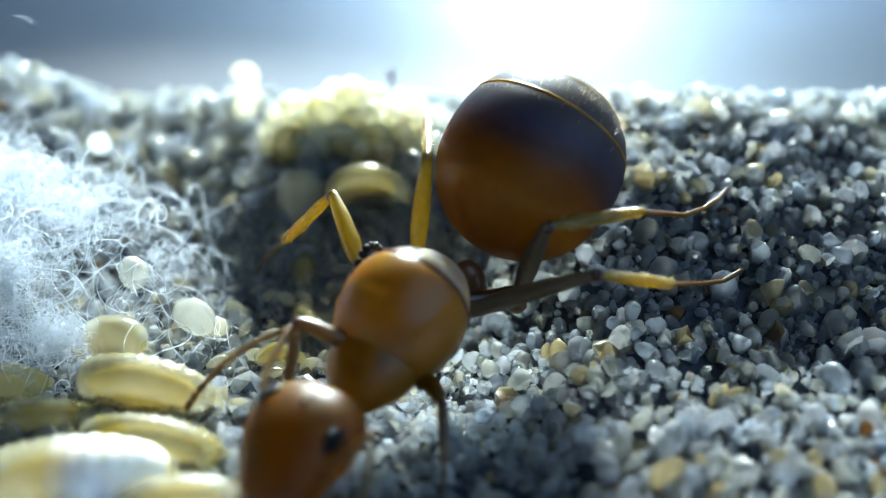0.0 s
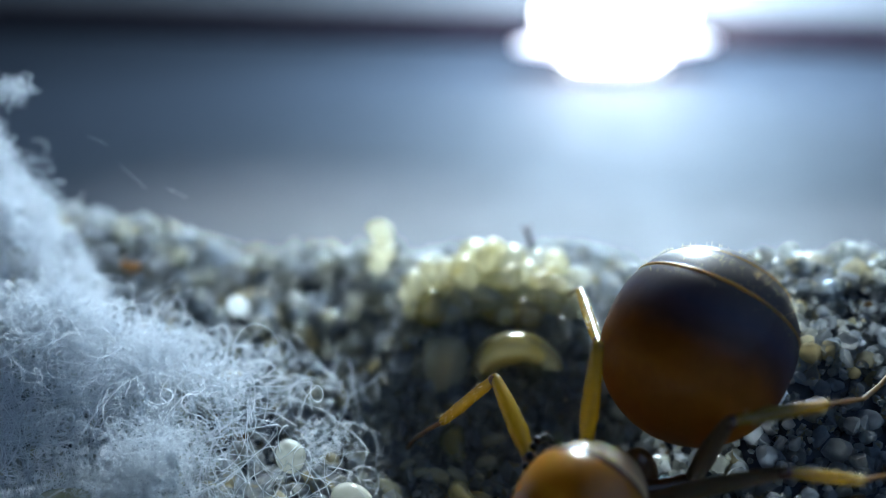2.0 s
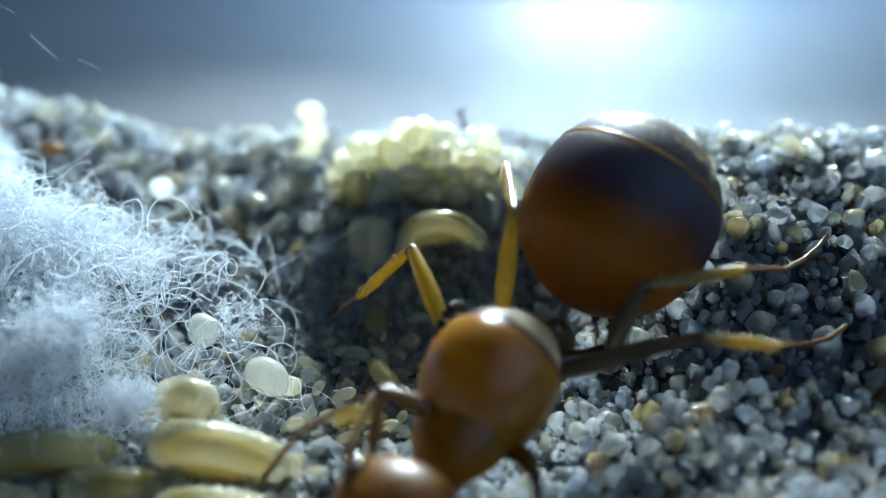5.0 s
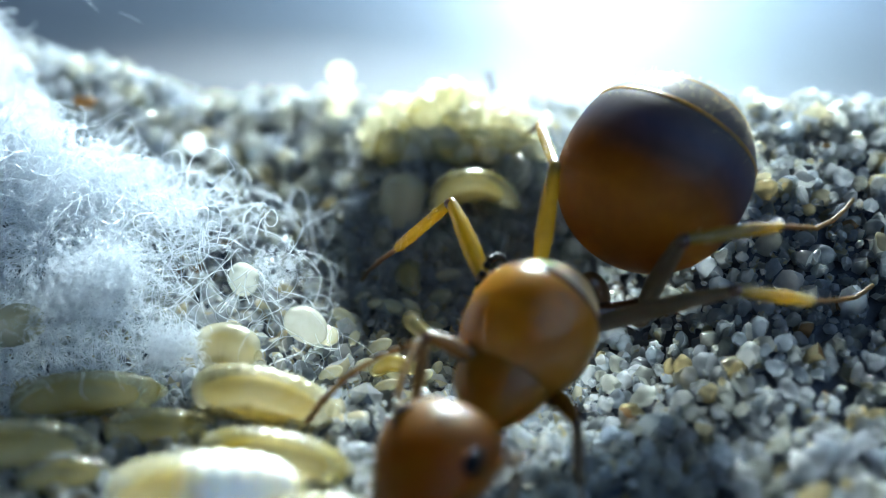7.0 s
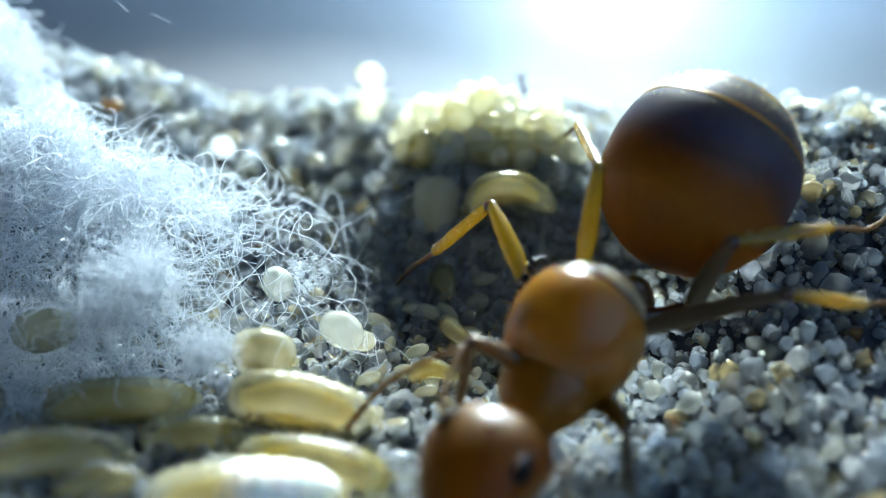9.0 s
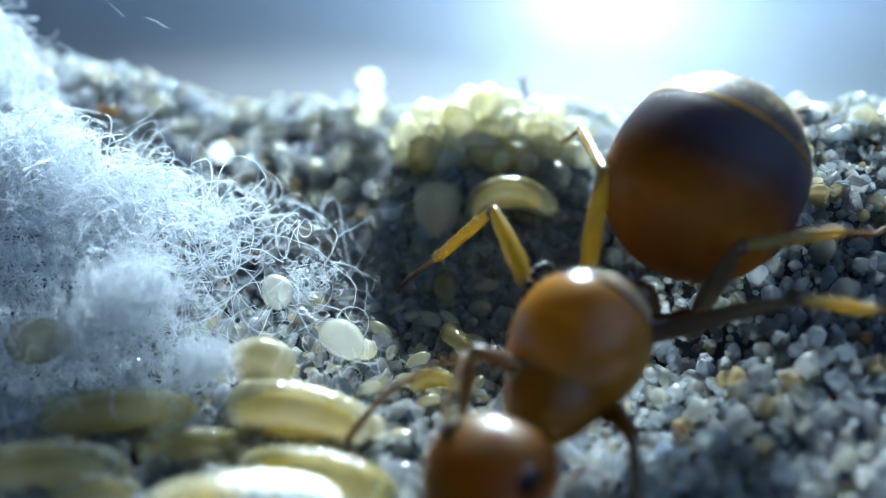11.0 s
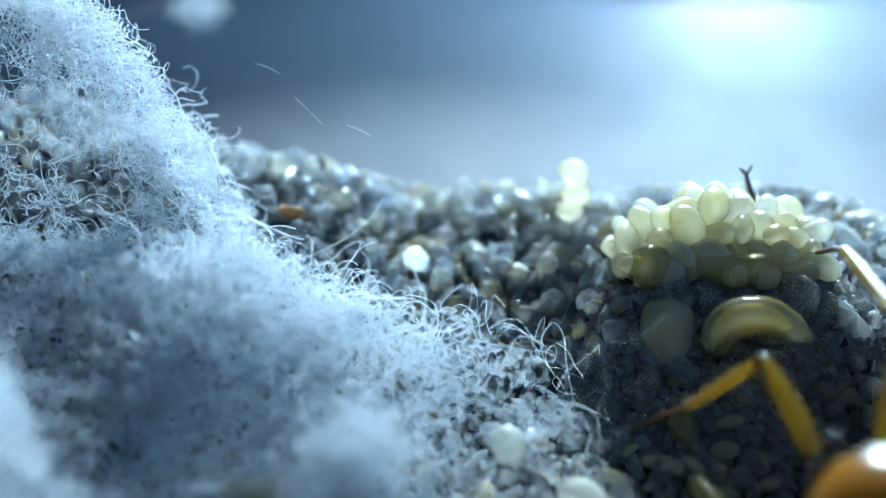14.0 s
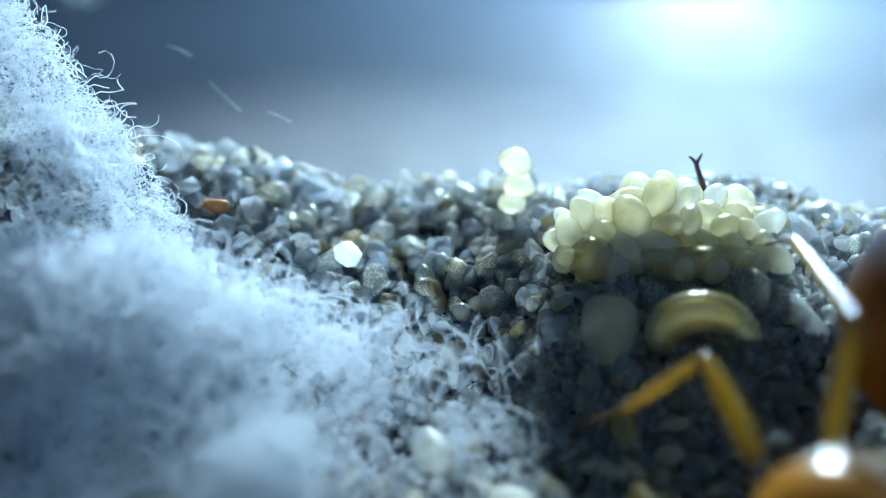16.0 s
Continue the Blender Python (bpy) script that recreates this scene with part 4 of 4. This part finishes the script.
# ---- sand grains, the last ----


def build_grains():
    rng = random.Random(77)
    shapes = []
    for k in range(28):
        # the first fourteen are fine, for the sand that lies nearest; the others are the same grains, coarser
        me = stone_mesh("grain", M_GRAIN_ONE, 100 + k % 14, 9, 2 if k < 14 else 1, (0.46, 0.76) if k % 14 < 9 else (0.62, 0.90))
        me.set_sharp_from_angle(angle=radians(34 if k < 14 else 45))
        co = np.empty(len(me.vertices) * 3)
        me.vertices.foreach_get("co", co)
        fa = np.array([p.vertices[:] for p in me.polygons])
        shapes.append((me, co.reshape(-1, 3) / MM, fa))
    V, F, base, singles = [], [], 0, 0
    for layer, (gap, lift) in enumerate(((0.23, 0.0), (0.34, -0.17))):
        y = -8.2
        while y < 11.0:
            x = -12.0
            while x < 14.0:
                px, py = x + rng.uniform(-.14, .14), y + rng.uniform(-.14, .14)
                x += gap
                size = rng.choice((0.11, 0.13, 0.15, 0.17, 0.20, 0.23)) * rng.uniform(0.85, 1.2)
                size *= 1.15 if py > 3 else 0.86
                if rng.random() < 0.06:
                    size *= 1.5
                pz = ground_height(px, py) + lift + rng.uniform(-0.06, 0.10)
                near = layer == 0 and (3.0 < px < 10.0 and -5.6 < py < 3.0 or -6.0 < px < -1.0 and 3.0 < py < 7.0)
                kind = rng.randrange(14) + (0 if near else 14)
                turn = Euler((rng.uniform(0, 6.28), rng.uniform(0, 6.28), rng.uniform(0, 6.28)))
                wide = Vector((size * rng.uniform(.95, 1.4), size * rng.uniform(.85, 1.15), size * rng.uniform(.7, 1.0)))
                if px < -8.6 and py < 2:
                    continue
                m = Matrix.LocRotScale((px, py, pz), turn, wide)
                if layer == 0 and 3.6 < px < 9.4 and -5.4 < py < -0.2 and singles < 290:
                    ob = new("grain", shapes[kind][0])
                    ob.matrix_basis = Matrix.LocRotScale(Vector((px, py, pz)) * MM, turn, wide)
                    ob.parent = SAND
                    singles += 1
                    continue
                a = np.array(m.to_3x3())
                V.append(shapes[kind][1] @ a.T + np.array((px, py, pz)))
                F.append(shapes[kind][2] + base)
                base += len(V[-1])
            y += gap
    for _ in range(4000):
        px, py = rng.uniform(-6, 10.5), rng.uniform(-6.5, 4.5)
        pz = ground_height(px, py) + rng.uniform(-0.02, 0.10)
        kind, size = rng.randrange(14, 28), rng.uniform(0.06, 0.10)
        m = Matrix.LocRotScale(None, Euler((rng.uniform(0, 6.28), rng.uniform(0, 6.28), 0)), Vector((size * rng.uniform(.85, 1.4), size, size * .9)))
        V.append(shapes[kind][1] @ np.array(m.to_3x3()).T + np.array((px, py, pz)))
        F.append(shapes[kind][2] + base)
        base += len(V[-1])
    for _ in range(1500):
        px, py = rng.uniform(-1.9, 3.7), rng.uniform(1.4, 3.9)
        pz = ground_height(px, py) + rng.uniform(-0.08, 0.08)
        kind, size = rng.randrange(14, 28), rng.choice((0.11, 0.14, 0.17, 0.20)) * rng.uniform(0.85, 1.2)
        m = Matrix.LocRotScale(None, Euler((rng.uniform(0, 6.28), rng.uniform(0, 6.28), 0)), Vector((size * rng.uniform(.85, 1.3), size, size * .9)))
        V.append(shapes[kind][1] @ np.array(m.to_3x3()).T + np.array((px, py, pz)))
        F.append(shapes[kind][2] + base)
        base += len(V[-1])
    pale = [stone_mesh("grain", M_QUARTZ, 300 + k, 8, 2, (0.55, 0.85)) for k in range(6)]
    spots = [(rng.uniform(-7.6, -0.8), rng.uniform(6.0, 8.2), rng.uniform(0.17, 0.28)) for _ in range(46)]
    spots += [(rng.uniform(-6.5, -1.5), rng.uniform(3.8, 6.0), rng.uniform(0.16, 0.26)) for _ in range(26)]
    spots += [(rng.uniform(3.2, 11.0), rng.uniform(3.0, 5.2), rng.uniform(0.15, 0.24)) for _ in range(30)]
    spots += [(rng.uniform(-1.6, 3.2), rng.uniform(2.0, 3.7), rng.uniform(0.15, 0.27)) for _ in range(44)]
    for px, py, size in spots:
        ob = new("grain", pale[rng.randrange(6)])
        ob.matrix_basis = Matrix.LocRotScale(Vector((px, py, ground_height(px, py) + size * 0.55)) * MM, Euler((rng.uniform(0, 6), rng.uniform(0, 6), rng.uniform(0, 6))),
                                             Vector((size * rng.uniform(0.9, 1.4), size, size * rng.uniform(0.7, 1.0))))
        ob.parent = SAND
    for px, py, pz, size in ((0.10, 3.75, 1.62, .30), (0.50, 3.45, 1.55, .30), (0.95, 3.35, 1.60, .26), (1.55, 3.35, 1.55, .30), (2.0, 3.25, 1.70, .32), (2.2, 2.95, 0.95, .26), (1.35, 2.9, 0.95, .24),
                             (-0.75, 3.2, 1.05, .24), (-0.55, 2.7, 0.75, .22), (2.75, 3.0, 0.75, .26), (0.45, 2.75, 0.75, .22), (1.85, 2.75, 0.80, .22)):
        ob = new("grain", pale[rng.randrange(6)])
        ob.matrix_basis = Matrix.LocRotScale(Vector((px, py, pz)) * MM, Euler((rng.uniform(0, 6), rng.uniform(0, 6), rng.uniform(0, 6))), Vector((size * 1.25, size, size * 0.9)))
        ob.parent = SAND
    ob = new("loose_sand", mesh_from("loose_sand", np.concatenate(V), np.concatenate(F), M_GRAIN))
    ob.data.set_sharp_from_angle(angle=radians(34))
    tagged(ob, "loose translucent quartz sand grains", "sand", "", "stuff")


build_grains()


def motions():
    """Everything in this shot rests; only the camera is carried."""


motions()
